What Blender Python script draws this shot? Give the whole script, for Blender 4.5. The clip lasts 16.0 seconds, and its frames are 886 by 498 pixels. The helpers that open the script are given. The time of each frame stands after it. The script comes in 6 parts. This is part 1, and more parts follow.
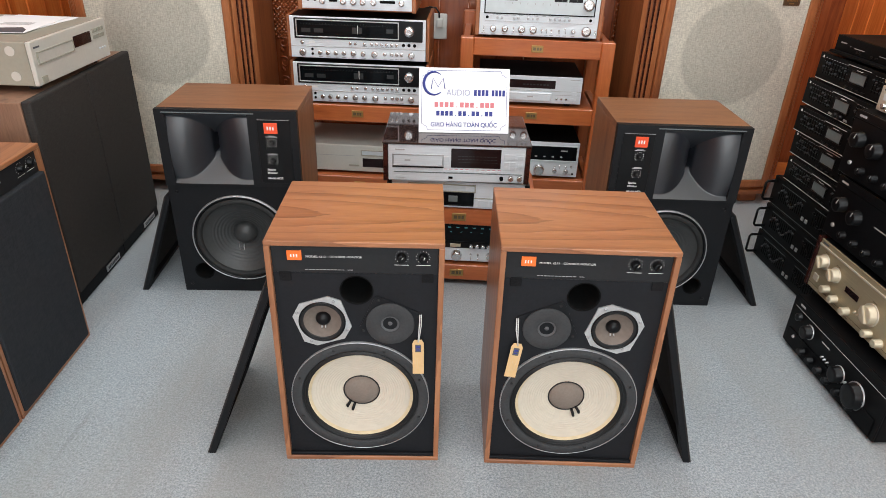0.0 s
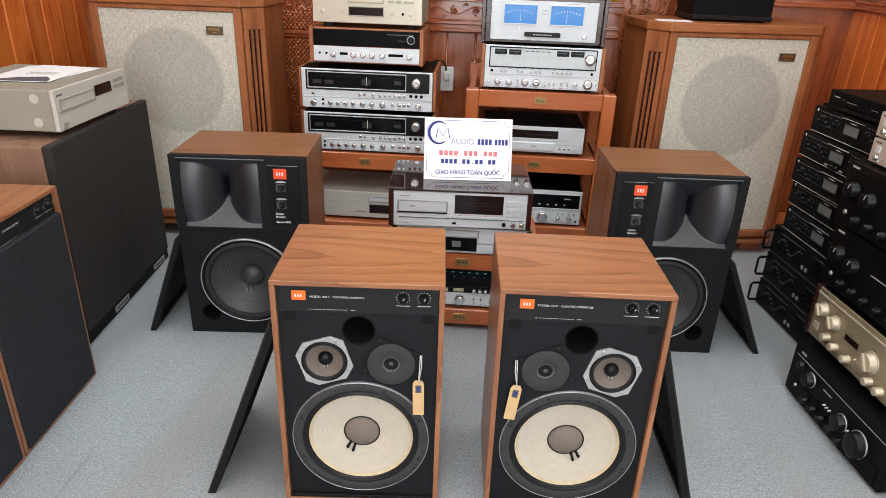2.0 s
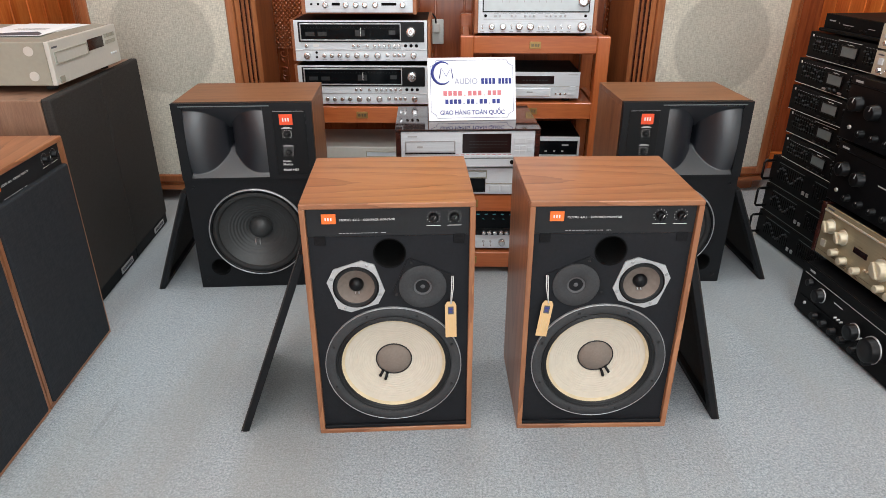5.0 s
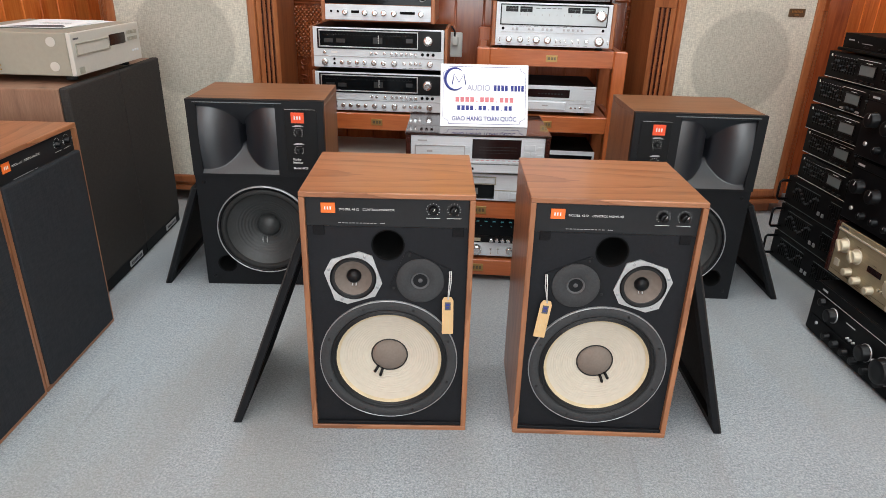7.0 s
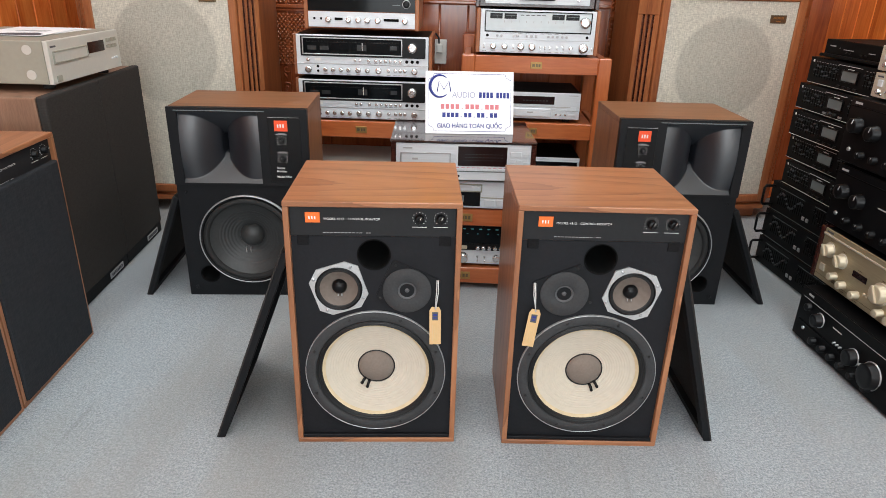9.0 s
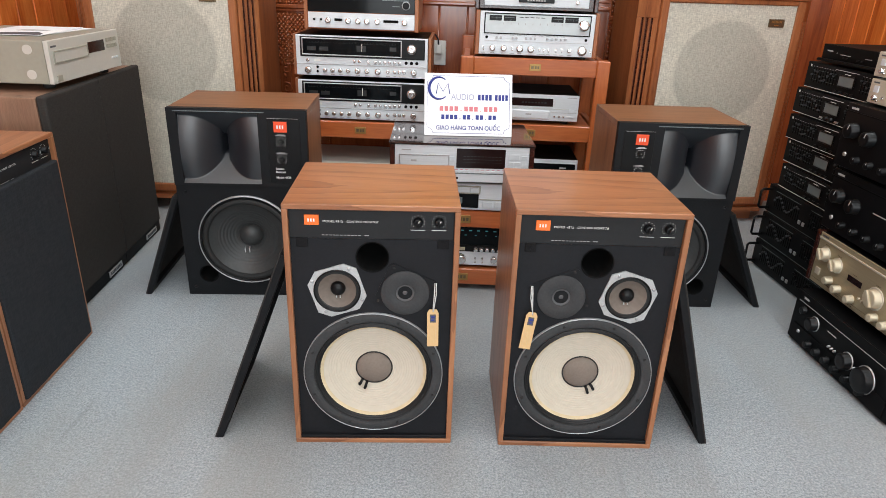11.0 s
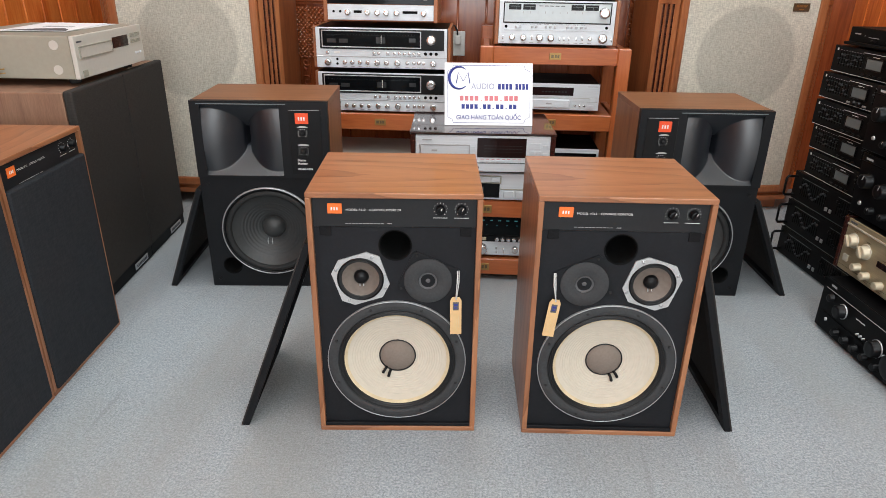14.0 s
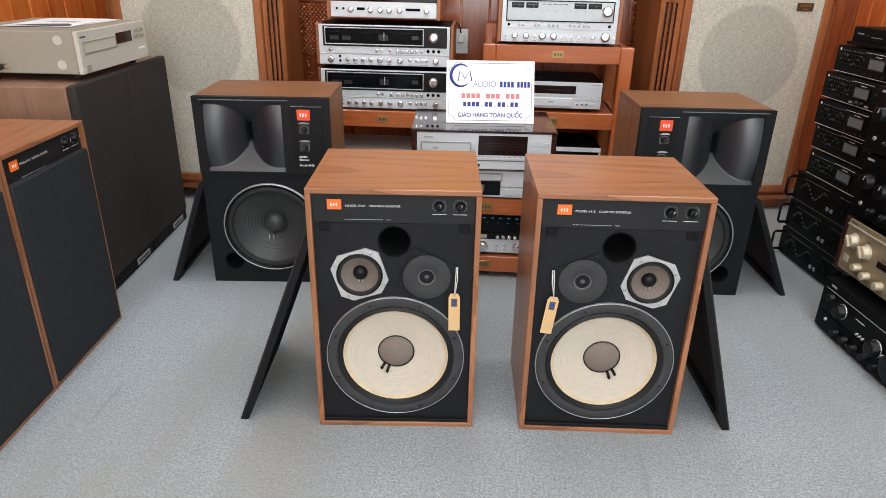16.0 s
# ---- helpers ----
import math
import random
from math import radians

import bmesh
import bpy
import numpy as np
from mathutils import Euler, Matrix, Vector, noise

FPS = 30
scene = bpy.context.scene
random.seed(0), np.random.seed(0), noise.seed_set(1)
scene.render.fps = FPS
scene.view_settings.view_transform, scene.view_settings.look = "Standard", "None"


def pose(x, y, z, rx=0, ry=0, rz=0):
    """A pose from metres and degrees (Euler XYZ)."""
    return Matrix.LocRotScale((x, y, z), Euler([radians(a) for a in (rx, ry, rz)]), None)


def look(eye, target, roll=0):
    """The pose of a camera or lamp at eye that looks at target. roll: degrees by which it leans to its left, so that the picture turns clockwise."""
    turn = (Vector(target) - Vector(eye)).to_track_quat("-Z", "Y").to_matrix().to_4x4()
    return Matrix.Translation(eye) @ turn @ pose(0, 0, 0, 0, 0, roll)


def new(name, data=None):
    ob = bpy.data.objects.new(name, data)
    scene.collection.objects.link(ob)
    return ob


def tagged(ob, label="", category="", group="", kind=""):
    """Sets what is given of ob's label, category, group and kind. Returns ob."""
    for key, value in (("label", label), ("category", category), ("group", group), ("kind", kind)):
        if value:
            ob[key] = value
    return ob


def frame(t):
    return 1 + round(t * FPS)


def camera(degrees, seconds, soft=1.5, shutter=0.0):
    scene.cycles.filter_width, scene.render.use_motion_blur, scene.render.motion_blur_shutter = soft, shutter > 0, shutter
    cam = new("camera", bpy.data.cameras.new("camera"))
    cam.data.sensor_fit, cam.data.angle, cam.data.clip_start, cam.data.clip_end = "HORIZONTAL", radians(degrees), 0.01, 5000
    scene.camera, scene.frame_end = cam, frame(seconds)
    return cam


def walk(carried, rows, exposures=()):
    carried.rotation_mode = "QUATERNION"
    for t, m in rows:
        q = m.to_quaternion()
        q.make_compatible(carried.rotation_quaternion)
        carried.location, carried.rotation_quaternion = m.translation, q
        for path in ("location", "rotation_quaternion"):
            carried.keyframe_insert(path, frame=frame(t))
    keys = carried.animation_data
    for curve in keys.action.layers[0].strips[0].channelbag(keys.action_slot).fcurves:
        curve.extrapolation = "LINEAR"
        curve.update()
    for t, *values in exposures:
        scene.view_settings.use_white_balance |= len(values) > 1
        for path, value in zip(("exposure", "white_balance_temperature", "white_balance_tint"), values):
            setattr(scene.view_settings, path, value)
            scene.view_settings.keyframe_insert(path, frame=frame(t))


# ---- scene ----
cam = camera(68.1, 16.0, 0.8)
PATH = [
    (0, (0.149, 0.048, 1.216), (0.069, 1.809, 0.272), 1.9),
    (0.5, (0.174, 0.03, 1.215), (0.043, 1.804, 0.301), 2.3),
    (1, (0.161, 0.016, 1.216), (0.04, 1.814, 0.348), 1.8),
    (1.5, (0.168, 0.009, 1.218), (0.039, 1.822, 0.382), 1.2),
    (2, (0.166, 0.01, 1.221), (0.054, 1.834, 0.409), 2.1),
    (2.5, (0.171, 0.01, 1.229), (0.032, 1.857, 0.473), 1.3),
    (3, (0.161, 0.026, 1.226), (-0.014, 1.893, 0.529), 1.8),
    (3.5, (0.071, 0.029, 1.208), (-0.189, 1.858, 0.443), -1.8),
    (4, (0.039, -0.002, 1.173), (-0.085, 1.814, 0.347), -0.2),
    (4.5, (0.019, -0.022, 1.125), (0.012, 1.757, 0.212), -0.0),
    (4.7, (0.040, -0.045, 1.113), (0.010, 1.744, 0.221), -0.4),
    (6.8, (0.100, -0.067, 1.032), (0.015, 1.762, 0.229), 2.1),
    (7, (0.106, -0.068, 1.033), (0.004, 1.764, 0.24), 1.6),
    (7.5, (0.097, -0.063, 1.028), (-0.004, 1.777, 0.251), 1.8),
    (8, (0.092, -0.063, 1.024), (-0.004, 1.779, 0.251), 2.1),
    (8.5, (0.101, -0.054, 1.022), (0.029, 1.788, 0.245), 1.6),
    (9, (0.102, -0.048, 1.03), (0.043, 1.796, 0.256), 1.6),
    (11.3, (0.102, -0.054, 1.042), (0.047, 1.788, 0.263), 2.1),
    (11.5, (0.106, -0.05, 1.034), (0.043, 1.785, 0.241), 2.1),
    (12, (0.11, -0.046, 1.032), (0.019, 1.782, 0.226), 0.9),
    (12.5, (0.1, -0.051, 1.033), (-0.024, 1.776, 0.228), 0.6),
    (13, (0.093, -0.052, 1.031), (-0.037, 1.775, 0.228), 0.6),
    (13.5, (0.094, -0.053, 1.03), (-0.028, 1.776, 0.23), 0.9),
    (14, (0.095, -0.061, 1.03), (-0.015, 1.771, 0.235), 0.9),
    (14.5, (0.096, -0.066, 1.029), (0.011, 1.765, 0.229), 1.1),
    (15, (0.098, -0.068, 1.029), (0.012, 1.762, 0.227), 1.5),
    (15.5, (0.105, -0.066, 1.03), (0.0, 1.762, 0.225), 1.2),
    (16, (0.106, -0.067, 1.029), (-0.015, 1.762, 0.229), 1.2),
]
walk(cam, [(t, look(eye, target, roll)) for t, eye, target, roll in PATH])

# ---- light ----
world = bpy.data.worlds.new("world")
scene.world = world
world.use_nodes = True
world.node_tree.nodes["Background"].inputs["Color"].default_value = (0.9, 0.95, 1.0, 1)
world.node_tree.nodes["Background"].inputs["Strength"].default_value = 0.8
for lx in (-1.05, 0.05, 1.15):
    for ly in (-1.6, 0.35, 2.15):
        lamp = bpy.data.lights.new("ceiling_lamp", "AREA")
        lamp.shape, lamp.size, lamp.size_y = "RECTANGLE", 0.28, 1.15
        lamp.energy, lamp.color = 13.5, (0.93, 1.0, 1.02)
        new("ceiling_lamp", lamp).matrix_world = pose(lx, ly, 2.84)

# added fill behind the camera, brightens front faces and horn sheen; source unseen
front_fill = bpy.data.lights.new("front_fill_lamp", "AREA")
front_fill.shape, front_fill.size, front_fill.size_y = "RECTANGLE", 2.74, 1.9
front_fill.energy, front_fill.color = 96.0, (0.92, 0.97, 1.0)
new("front_fill_lamp", front_fill).matrix_world = look((0.375, -3.22, 1.45), (0.375, 0, 1.30))

# ---- materials ----
MATS = {}


def nodes_of(name, base, rough=0.5, metal=0.0, spec=0.5):
    mat = bpy.data.materials.new(name)
    mat.use_nodes = True
    nt = mat.node_tree
    p = nt.nodes["Principled BSDF"]
    p.inputs["Base Color"].default_value = (*base, 1)
    p.inputs["Roughness"].default_value = rough
    p.inputs["Metallic"].default_value = metal
    p.inputs["Specular IOR Level"].default_value = spec
    MATS[name] = mat
    return mat, nt, p


def add_node(nt, kind, **sockets):
    n = nt.nodes.new(kind)
    for key, value in sockets.items():
        n.inputs[key].default_value = value
    return n


def coords(nt, scale=(1, 1, 1), rot=(0, 0, 0)):
    tc = nt.nodes.new("ShaderNodeTexCoord")
    mp = nt.nodes.new("ShaderNodeMapping")
    mp.inputs["Scale"].default_value = scale
    mp.inputs["Rotation"].default_value = rot
    nt.links.new(tc.outputs["Object"], mp.inputs["Vector"])
    return mp.outputs["Vector"]


def ramp(nt, fac, stops):
    r = nt.nodes.new("ShaderNodeValToRGB")
    e = r.color_ramp.elements
    while len(e) < len(stops):
        e.new(0.5)
    for el, (pos, col) in zip(e, stops):
        el.position, el.color = pos, (*col, 1)
    nt.links.new(fac, r.inputs["Fac"])
    return r.outputs["Color"]


def bump(nt, p, height, strength=0.2, distance=0.002):
    b = add_node(nt, "ShaderNodeBump", Strength=strength, Distance=distance)
    nt.links.new(height, b.inputs["Height"])
    nt.links.new(b.outputs["Normal"], p.inputs["Normal"])


def mixed(nt, fac, a, b, kind="MIX"):
    m = nt.nodes.new("ShaderNodeMix")
    m.data_type, m.blend_type = "RGBA", kind
    for sock, v in ((m.inputs[0], fac), (m.inputs[6], a), (m.inputs[7], b)):
        if isinstance(v, (int, float)):
            sock.default_value = v
        elif isinstance(v, tuple):
            sock.default_value = (*v, 1)
        else:
            nt.links.new(v, sock)
    return m.outputs[2]


def plain(name, base, rough=0.5, metal=0.0, spec=0.5, grain=0.12, size=60.0, relief=0.0, per_object=0.0):
    """A surface with fine mottling at two scales, and uneven gloss."""
    mat, nt, p = nodes_of(name, base, rough, metal, spec)
    v = coords(nt)
    n1 = add_node(nt, "ShaderNodeTexNoise", Scale=size, Detail=4.0)
    n2 = add_node(nt, "ShaderNodeTexNoise", Scale=size / 14, Detail=3.0)
    nt.links.new(v, n1.inputs["Vector"]), nt.links.new(v, n2.inputs["Vector"])
    lo, hi = tuple(c * (1 - grain) for c in base), tuple(min(1, c * (1 + grain)) for c in base)
    c1 = ramp(nt, n1.outputs["Fac"], [(0.3, lo), (0.7, hi)])
    c2 = ramp(nt, n2.outputs["Fac"], [(0.3, lo), (0.7, hi)])
    nt.links.new(mixed(nt, 0.5, c1, c2), p.inputs["Base Color"])
    r = add_node(nt, "ShaderNodeMapRange")
    r.inputs["To Min"].default_value, r.inputs["To Max"].default_value = max(0, rough - 0.08), min(1, rough + 0.08)
    nt.links.new(n2.outputs["Fac"], r.inputs["Value"])
    nt.links.new(r.outputs["Result"], p.inputs["Roughness"])
    if relief:
        bump(nt, p, n1.outputs["Fac"], relief, 0.0015)
    return mat


def wood(name, dark, mid, light, axis="x", rough=0.35, scale=1.0, coat=0.0, figure=0.5, vary=0.0, cathedral=0.0):
    """Veneer whose grain runs along one axis of the object."""
    mat, nt, p = nodes_of(name, mid, rough)
    squash = {"x": (0.10, 1, 1), "y": (1, 0.10, 1), "z": (1, 1, 0.10)}[axis]
    v = coords(nt, tuple(s * scale for s in squash))
    if vary:
        oi = nt.nodes.new("ShaderNodeObjectInfo")
        off = nt.nodes.new("ShaderNodeVectorMath")
        off.operation = "ADD"
        sc = nt.nodes.new("ShaderNodeVectorMath")
        sc.operation = "SCALE"
        sc.inputs[0].default_value = (7, 9, 5)
        nt.links.new(oi.outputs["Random"], sc.inputs["Scale"])
        nt.links.new(v, off.inputs[0]), nt.links.new(sc.outputs[0], off.inputs[1])
        v = off.outputs[0]
    warp = add_node(nt, "ShaderNodeTexNoise", Scale=9.0, Detail=2.0)
    nt.links.new(v, warp.inputs["Vector"])
    wide = add_node(nt, "ShaderNodeTexNoise", Scale=17.0, Detail=6.0, Roughness=0.62, Distortion=figure)
    nt.links.new(v, wide.inputs["Vector"])
    fine = add_node(nt, "ShaderNodeTexNoise", Scale=240.0, Detail=3.0)
    nt.links.new(v, fine.inputs["Vector"])
    c = ramp(nt, wide.outputs["Fac"], [(0.31, dark), (0.43, mid), (0.55, tuple((a + b) / 2 for a, b in zip(mid, light))), (0.70, light)])
    c = mixed(nt, 0.24, c, ramp(nt, fine.outputs["Fac"], [(0.35, dark), (0.65, light)]))
    c = mixed(nt, 0.4, c, ramp(nt, warp.outputs["Fac"], [(0.3, dark), (0.7, light)]), "SOFT_LIGHT")
    if cathedral:
        # flat-sawn figure: long rings drawn out along the grain
        mp = nt.nodes.new("ShaderNodeMapping")
        mp.inputs["Scale"].default_value = {"x": (0.13, 1, 1), "y": (1, 0.13, 1), "z": (1, 1, 0.13)}[axis]
        mp.inputs["Location"].default_value = {"x": (0.045, -0.14, 0), "y": (0.02, 0.04, 0), "z": (0.01, -0.17, -0.1)}[axis]
        tc = nt.nodes.new("ShaderNodeTexCoord")
        nt.links.new(tc.outputs["Object"], mp.inputs["Vector"])
        rings = add_node(nt, "ShaderNodeTexWave", Scale=8.5, Distortion=4.0, Detail=4.0)
        rings.inputs["Detail Scale"].default_value = 2.2
        rings.wave_type, rings.rings_direction, rings.wave_profile = "RINGS", {"x": "Z", "y": "Z", "z": "X"}[axis], "SAW"
        nt.links.new(mp.outputs["Vector"], rings.inputs["Vector"])
        c = mixed(nt, cathedral, c, ramp(nt, rings.outputs["Fac"], [(0.0, tuple(0.3 * a + 0.7 * b for a, b in zip(light, mid))), (0.55, mid), (0.86, tuple((a + b) / 2 for a, b in zip(dark, mid))), (1.0, dark)]))
    if vary:
        hs = add_node(nt, "ShaderNodeHueSaturation")
        mr = add_node(nt, "ShaderNodeMapRange")
        mr.inputs["To Min"].default_value, mr.inputs["To Max"].default_value = 1 - vary, 1 + vary
        nt.links.new(oi.outputs["Random"], mr.inputs["Value"])
        nt.links.new(mr.outputs["Result"], hs.inputs["Value"])
        nt.links.new(c, hs.inputs["Color"])
        c = hs.outputs["Color"]
    nt.links.new(c, p.inputs["Base Color"])
    p.inputs["Coat Weight"].default_value, p.inputs["Coat Roughness"].default_value = coat, 0.12
    bump(nt, p, fine.outputs["Fac"], 0.08, 0.001)
    return mat


def brushed(name, base, rough=0.32, metal=0.9, along="x"):
    mat, nt, p = nodes_of(name, base, rough, metal)
    v = coords(nt, (2, 300, 300) if along == "x" else (300, 300, 2))
    n = add_node(nt, "ShaderNodeTexNoise", Scale=4.0, Detail=3.0)
    nt.links.new(v, n.inputs["Vector"])
    nt.links.new(ramp(nt, n.outputs["Fac"], [(0.3, tuple(c * 0.88 for c in base)), (0.7, tuple(min(1, c * 1.07) for c in base))]), p.inputs["Base Color"])
    bump(nt, p, n.outputs["Fac"], 0.05, 0.0005)
    return mat


def carpet_material():
    mat, nt, p = nodes_of("carpet", (0.3, 0.33, 0.36), 0.95, 0, 0.15)
    v = coords(nt)
    a = add_node(nt, "ShaderNodeTexNoise", Scale=190.0, Detail=4.0, Roughness=0.8)
    b = add_node(nt, "ShaderNodeTexNoise", Scale=72.0, Detail=4.0, Roughness=0.7)
    c = add_node(nt, "ShaderNodeTexNoise", Scale=2.3, Detail=5.0, Roughness=0.6)
    st = add_node(nt, "ShaderNodeTexNoise", Scale=7.0, Detail=6.0, Roughness=0.75)
    for n in (a, b, c, st):
        nt.links.new(v, n.inputs["Vector"])
    fine = ramp(nt, a.outputs["Fac"], [(0.37, (0.115, 0.135, 0.148)), (0.5, (0.315, 0.347, 0.368)), (0.63, (0.54, 0.58, 0.61))])
    tuft = ramp(nt, b.outputs["Fac"], [(0.32, (0.225, 0.257, 0.278)), (0.68, (0.41, 0.447, 0.473))])
    col = mixed(nt, 0.4, fine, tuft)
    col = mixed(nt, 0.55, col, ramp(nt, c.outputs["Fac"], [(0.3, (0.42, 0.42, 0.42)), (0.7, (0.57, 0.57, 0.575))]), "SOFT_LIGHT")
    worn = ramp(nt, st.outputs["Fac"], [(0.64, (0, 0, 0)), (0.78, (1, 1, 1))])
    col = mixed(nt, mixed(nt, 0.5, (0, 0, 0), worn), col, (0.22, 0.22, 0.21))
    # trodden lanes run towards the racks: greyer, with a few dark scuffed lines
    lane = add_node(nt, "ShaderNodeTexNoise", Scale=1.0, Detail=4.0, Roughness=0.6)
    nt.links.new(coords(nt, (2.6, 0.5, 1)), lane.inputs["Vector"])
    tread = ramp(nt, lane.outputs["Fac"], [(0.44, (0, 0, 0)), (0.62, (1, 1, 1))])
    col = mixed(nt, mixed(nt, 0.55, (0, 0, 0), tread), col, (0.285, 0.285, 0.268))
    scuff = add_node(nt, "ShaderNodeTexNoise", Scale=1.0, Detail=2.0, Roughness=0.5)
    nt.links.new(coords(nt, (26, 1.3, 1)), scuff.inputs["Vector"])
    lines = ramp(nt, scuff.outputs["Fac"], [(0.70, (0, 0, 0)), (0.76, (1, 1, 1))])
    col = mixed(nt, mixed(nt, 0.25, (0, 0, 0), lines), col, (0.15, 0.16, 0.16))
    dot = add_node(nt, "ShaderNodeTexNoise", Scale=150.0, Detail=3.0, Roughness=0.7)
    nt.links.new(v, dot.inputs["Vector"])
    fleck = ramp(nt, dot.outputs["Fac"], [(0.64, (0, 0, 0)), (0.74, (1, 1, 1))])
    col = mixed(nt, mixed(nt, 0.75, (0, 0, 0), fleck), col, (0.10, 0.11, 0.12))
    pale = ramp(nt, dot.outputs["Fac"], [(0.24, (1, 1, 1)), (0.34, (0, 0, 0))])
    col = mixed(nt, mixed(nt, 0.6, (0, 0, 0), pale), col, (0.62, 0.65, 0.67))
    nt.links.new(col, p.inputs["Base Color"])
    p.inputs["Sheen Weight"].default_value = 0.15
    bump(nt, p, a.outputs["Fac"], 0.6, 0.004)
    return mat


def cloth_material(name, base, thread=620.0, contrast=0.25, slub=True, opening=None):
    """Woven speaker cloth with slubs along the weave."""
    mat, nt, p = nodes_of(name, base, 0.9, 0, 0.2)
    v1, v2 = coords(nt, (1, 1, 0.12)), coords(nt, (0.15, 0.15, 1))
    a = add_node(nt, "ShaderNodeTexNoise", Scale=thread * 0.45, Detail=3.0)
    b = add_node(nt, "ShaderNodeTexNoise", Scale=thread * 0.4, Detail=3.0)
    s = add_node(nt, "ShaderNodeTexNoise", Scale=3.0, Detail=3.0)
    nt.links.new(v1, a.inputs["Vector"]), nt.links.new(v2, b.inputs["Vector"]), nt.links.new(coords(nt), s.inputs["Vector"])
    lo, hi = tuple(x * (1 - contrast) for x in base), tuple(min(1, x * (1 + contrast)) for x in base)
    c = mixed(nt, 0.5, ramp(nt, a.outputs["Fac"], [(0.35, lo), (0.65, hi)]), ramp(nt, b.outputs["Fac"], [(0.35, lo), (0.65, hi)]))
    c = mixed(nt, 0.16, c, ramp(nt, s.outputs["Fac"], [(0.3, lo), (0.7, hi)]))
    if opening:
        # shade of the driver opening behind thin cloth, painted as a darker disc
        ox, oz, orad = opening
        far = nt.nodes.new("ShaderNodeVectorMath")
        far.operation = "DISTANCE"
        flat = nt.nodes.new("ShaderNodeVectorMath")
        flat.operation = "MULTIPLY"
        flat.inputs[1].default_value = (1, 0, 1)
        nt.links.new(coords(nt), flat.inputs[0])
        nt.links.new(flat.outputs[0], far.inputs[0])
        far.inputs[1].default_value = (ox, 0, oz)
        edge = add_node(nt, "ShaderNodeMapRange")
        for key, value in (("From Min", orad - 0.008), ("From Max", orad + 0.008), ("To Min", 0.32), ("To Max", 0.0)):
            edge.inputs[key].default_value = value
        nt.links.new(far.outputs["Value"], edge.inputs["Value"])
        c = mixed(nt, edge.outputs["Result"], c, tuple(x * 0.3 for x in base))
    nt.links.new(c, p.inputs["Base Color"])
    bump(nt, p, a.outputs["Fac"], 0.7 if slub else 0.2, 0.002)
    return mat


carpet_material()
for ax in "xyz":
    wood("walnut_" + ax, (0.135, 0.054, 0.026), (0.340, 0.148, 0.069), (0.46, 0.235, 0.120), ax, 0.34, 1.0, 0.12, 1.7, 0.0, 0.5)
    wood("teak_" + ax, (0.155, 0.070, 0.032), (0.245, 0.122, 0.059), (0.325, 0.172, 0.088), ax, 0.45, 1.3, 0.0, 0.3)
    wood("rack_wood_" + ax, (0.28, 0.076, 0.024), (0.45, 0.148, 0.048), (0.54, 0.205, 0.075), ax, 0.3, 0.6, 0.25, 0.4)
    wood("wall_wood_" + ax, (0.34, 0.082, 0.018), (0.62, 0.180, 0.040), (0.78, 0.30, 0.080), ax, 0.24, 0.45, 0.4, 0.9, 0.28)
    wood("carved_wood_" + ax, (0.15, 0.042, 0.016), (0.33, 0.092, 0.030), (0.46, 0.155, 0.056), ax, 0.22, 0.45, 0.8, 0.9, 0.15)
    wood("cabinet_wood_" + ax, (0.19, 0.068, 0.026), (0.335, 0.130, 0.050), (0.45, 0.20, 0.082), ax, 0.42, 0.9, 0.05, 0.3)
    wood("old_walnut_" + ax, (0.15, 0.088, 0.060), (0.27, 0.165, 0.112), (0.36, 0.23, 0.16), ax, 0.5, 1.6, 0.0, 0.3)
wood("rosewood", (0.026, 0.008, 0.006), (0.052, 0.015, 0.011), (0.085, 0.027, 0.020), "x", 0.25, 1.2, 0.3)
plain("baffle_black", (0.0068, 0.0073, 0.0088), 0.6, 0, 0.2, 0.25, 140, 0.25)
plain("monitor_front", (0.0096, 0.0103, 0.0127), 0.62, 0, 0.22, 0.25, 140, 0.25)
plain("monitor_strip", (0.0145, 0.015, 0.0165), 0.52, 0, 0.25, 0.12, 140)
plain("baffle_strip", (0.0075, 0.008, 0.0095), 0.5, 0, 0.22, 0.15, 140)
plain("plastic_black", (0.004, 0.004, 0.0047), 0.35, 0, 0.24, 0.2, 90)
plain("case_black", (0.003, 0.003, 0.0035), 0.5, 0, 0.11, 0.25, 110, 0.15)
plain("horn_black", (0.0068, 0.0086, 0.0135), 0.44, 0, 1.0, 0.10, 110, 0.04)
plain("void_black", (0.004, 0.004, 0.004), 0.9, 0, 0.1, 0.1)
plain("rubber", (0.016, 0.016, 0.016), 0.7, 0, 0.35, 0.3, 120, 0.2)
plain("paper_grey", (0.085, 0.085, 0.088), 0.6, 0, 0.3, 0.15, 120)
plain("foam_surround", (0.006, 0.006, 0.0065), 0.5, 0, 0.45, 0.3, 160, 0.3)
plain("cone_cream", (0.57, 0.51, 0.42), 0.75, 0, 0.2, 0.06, 70, 0.1)
plain("cone_edge_tan", (0.60, 0.49, 0.32), 0.8, 0, 0.2, 0.15, 90)
plain("dust_cap", (0.20, 0.165, 0.14), 0.85, 0, 0.15, 0.12, 220, 0.2)
plain("felt_grey", (0.045, 0.046, 0.048), 0.85, 0, 0.2, 0.2, 220, 0.3)
plain("cone_dark", (0.033, 0.034, 0.034), 0.46, 0, 0.5, 0.25, 120, 0.15)
plain("mid_cone", (0.16, 0.13, 0.11), 0.65, 0, 0.3, 0.2, 100, 0.1)
plain("cast_silver", (0.62, 0.62, 0.62), 0.38, 0.7, 0.5, 0.1, 160, 0.1)
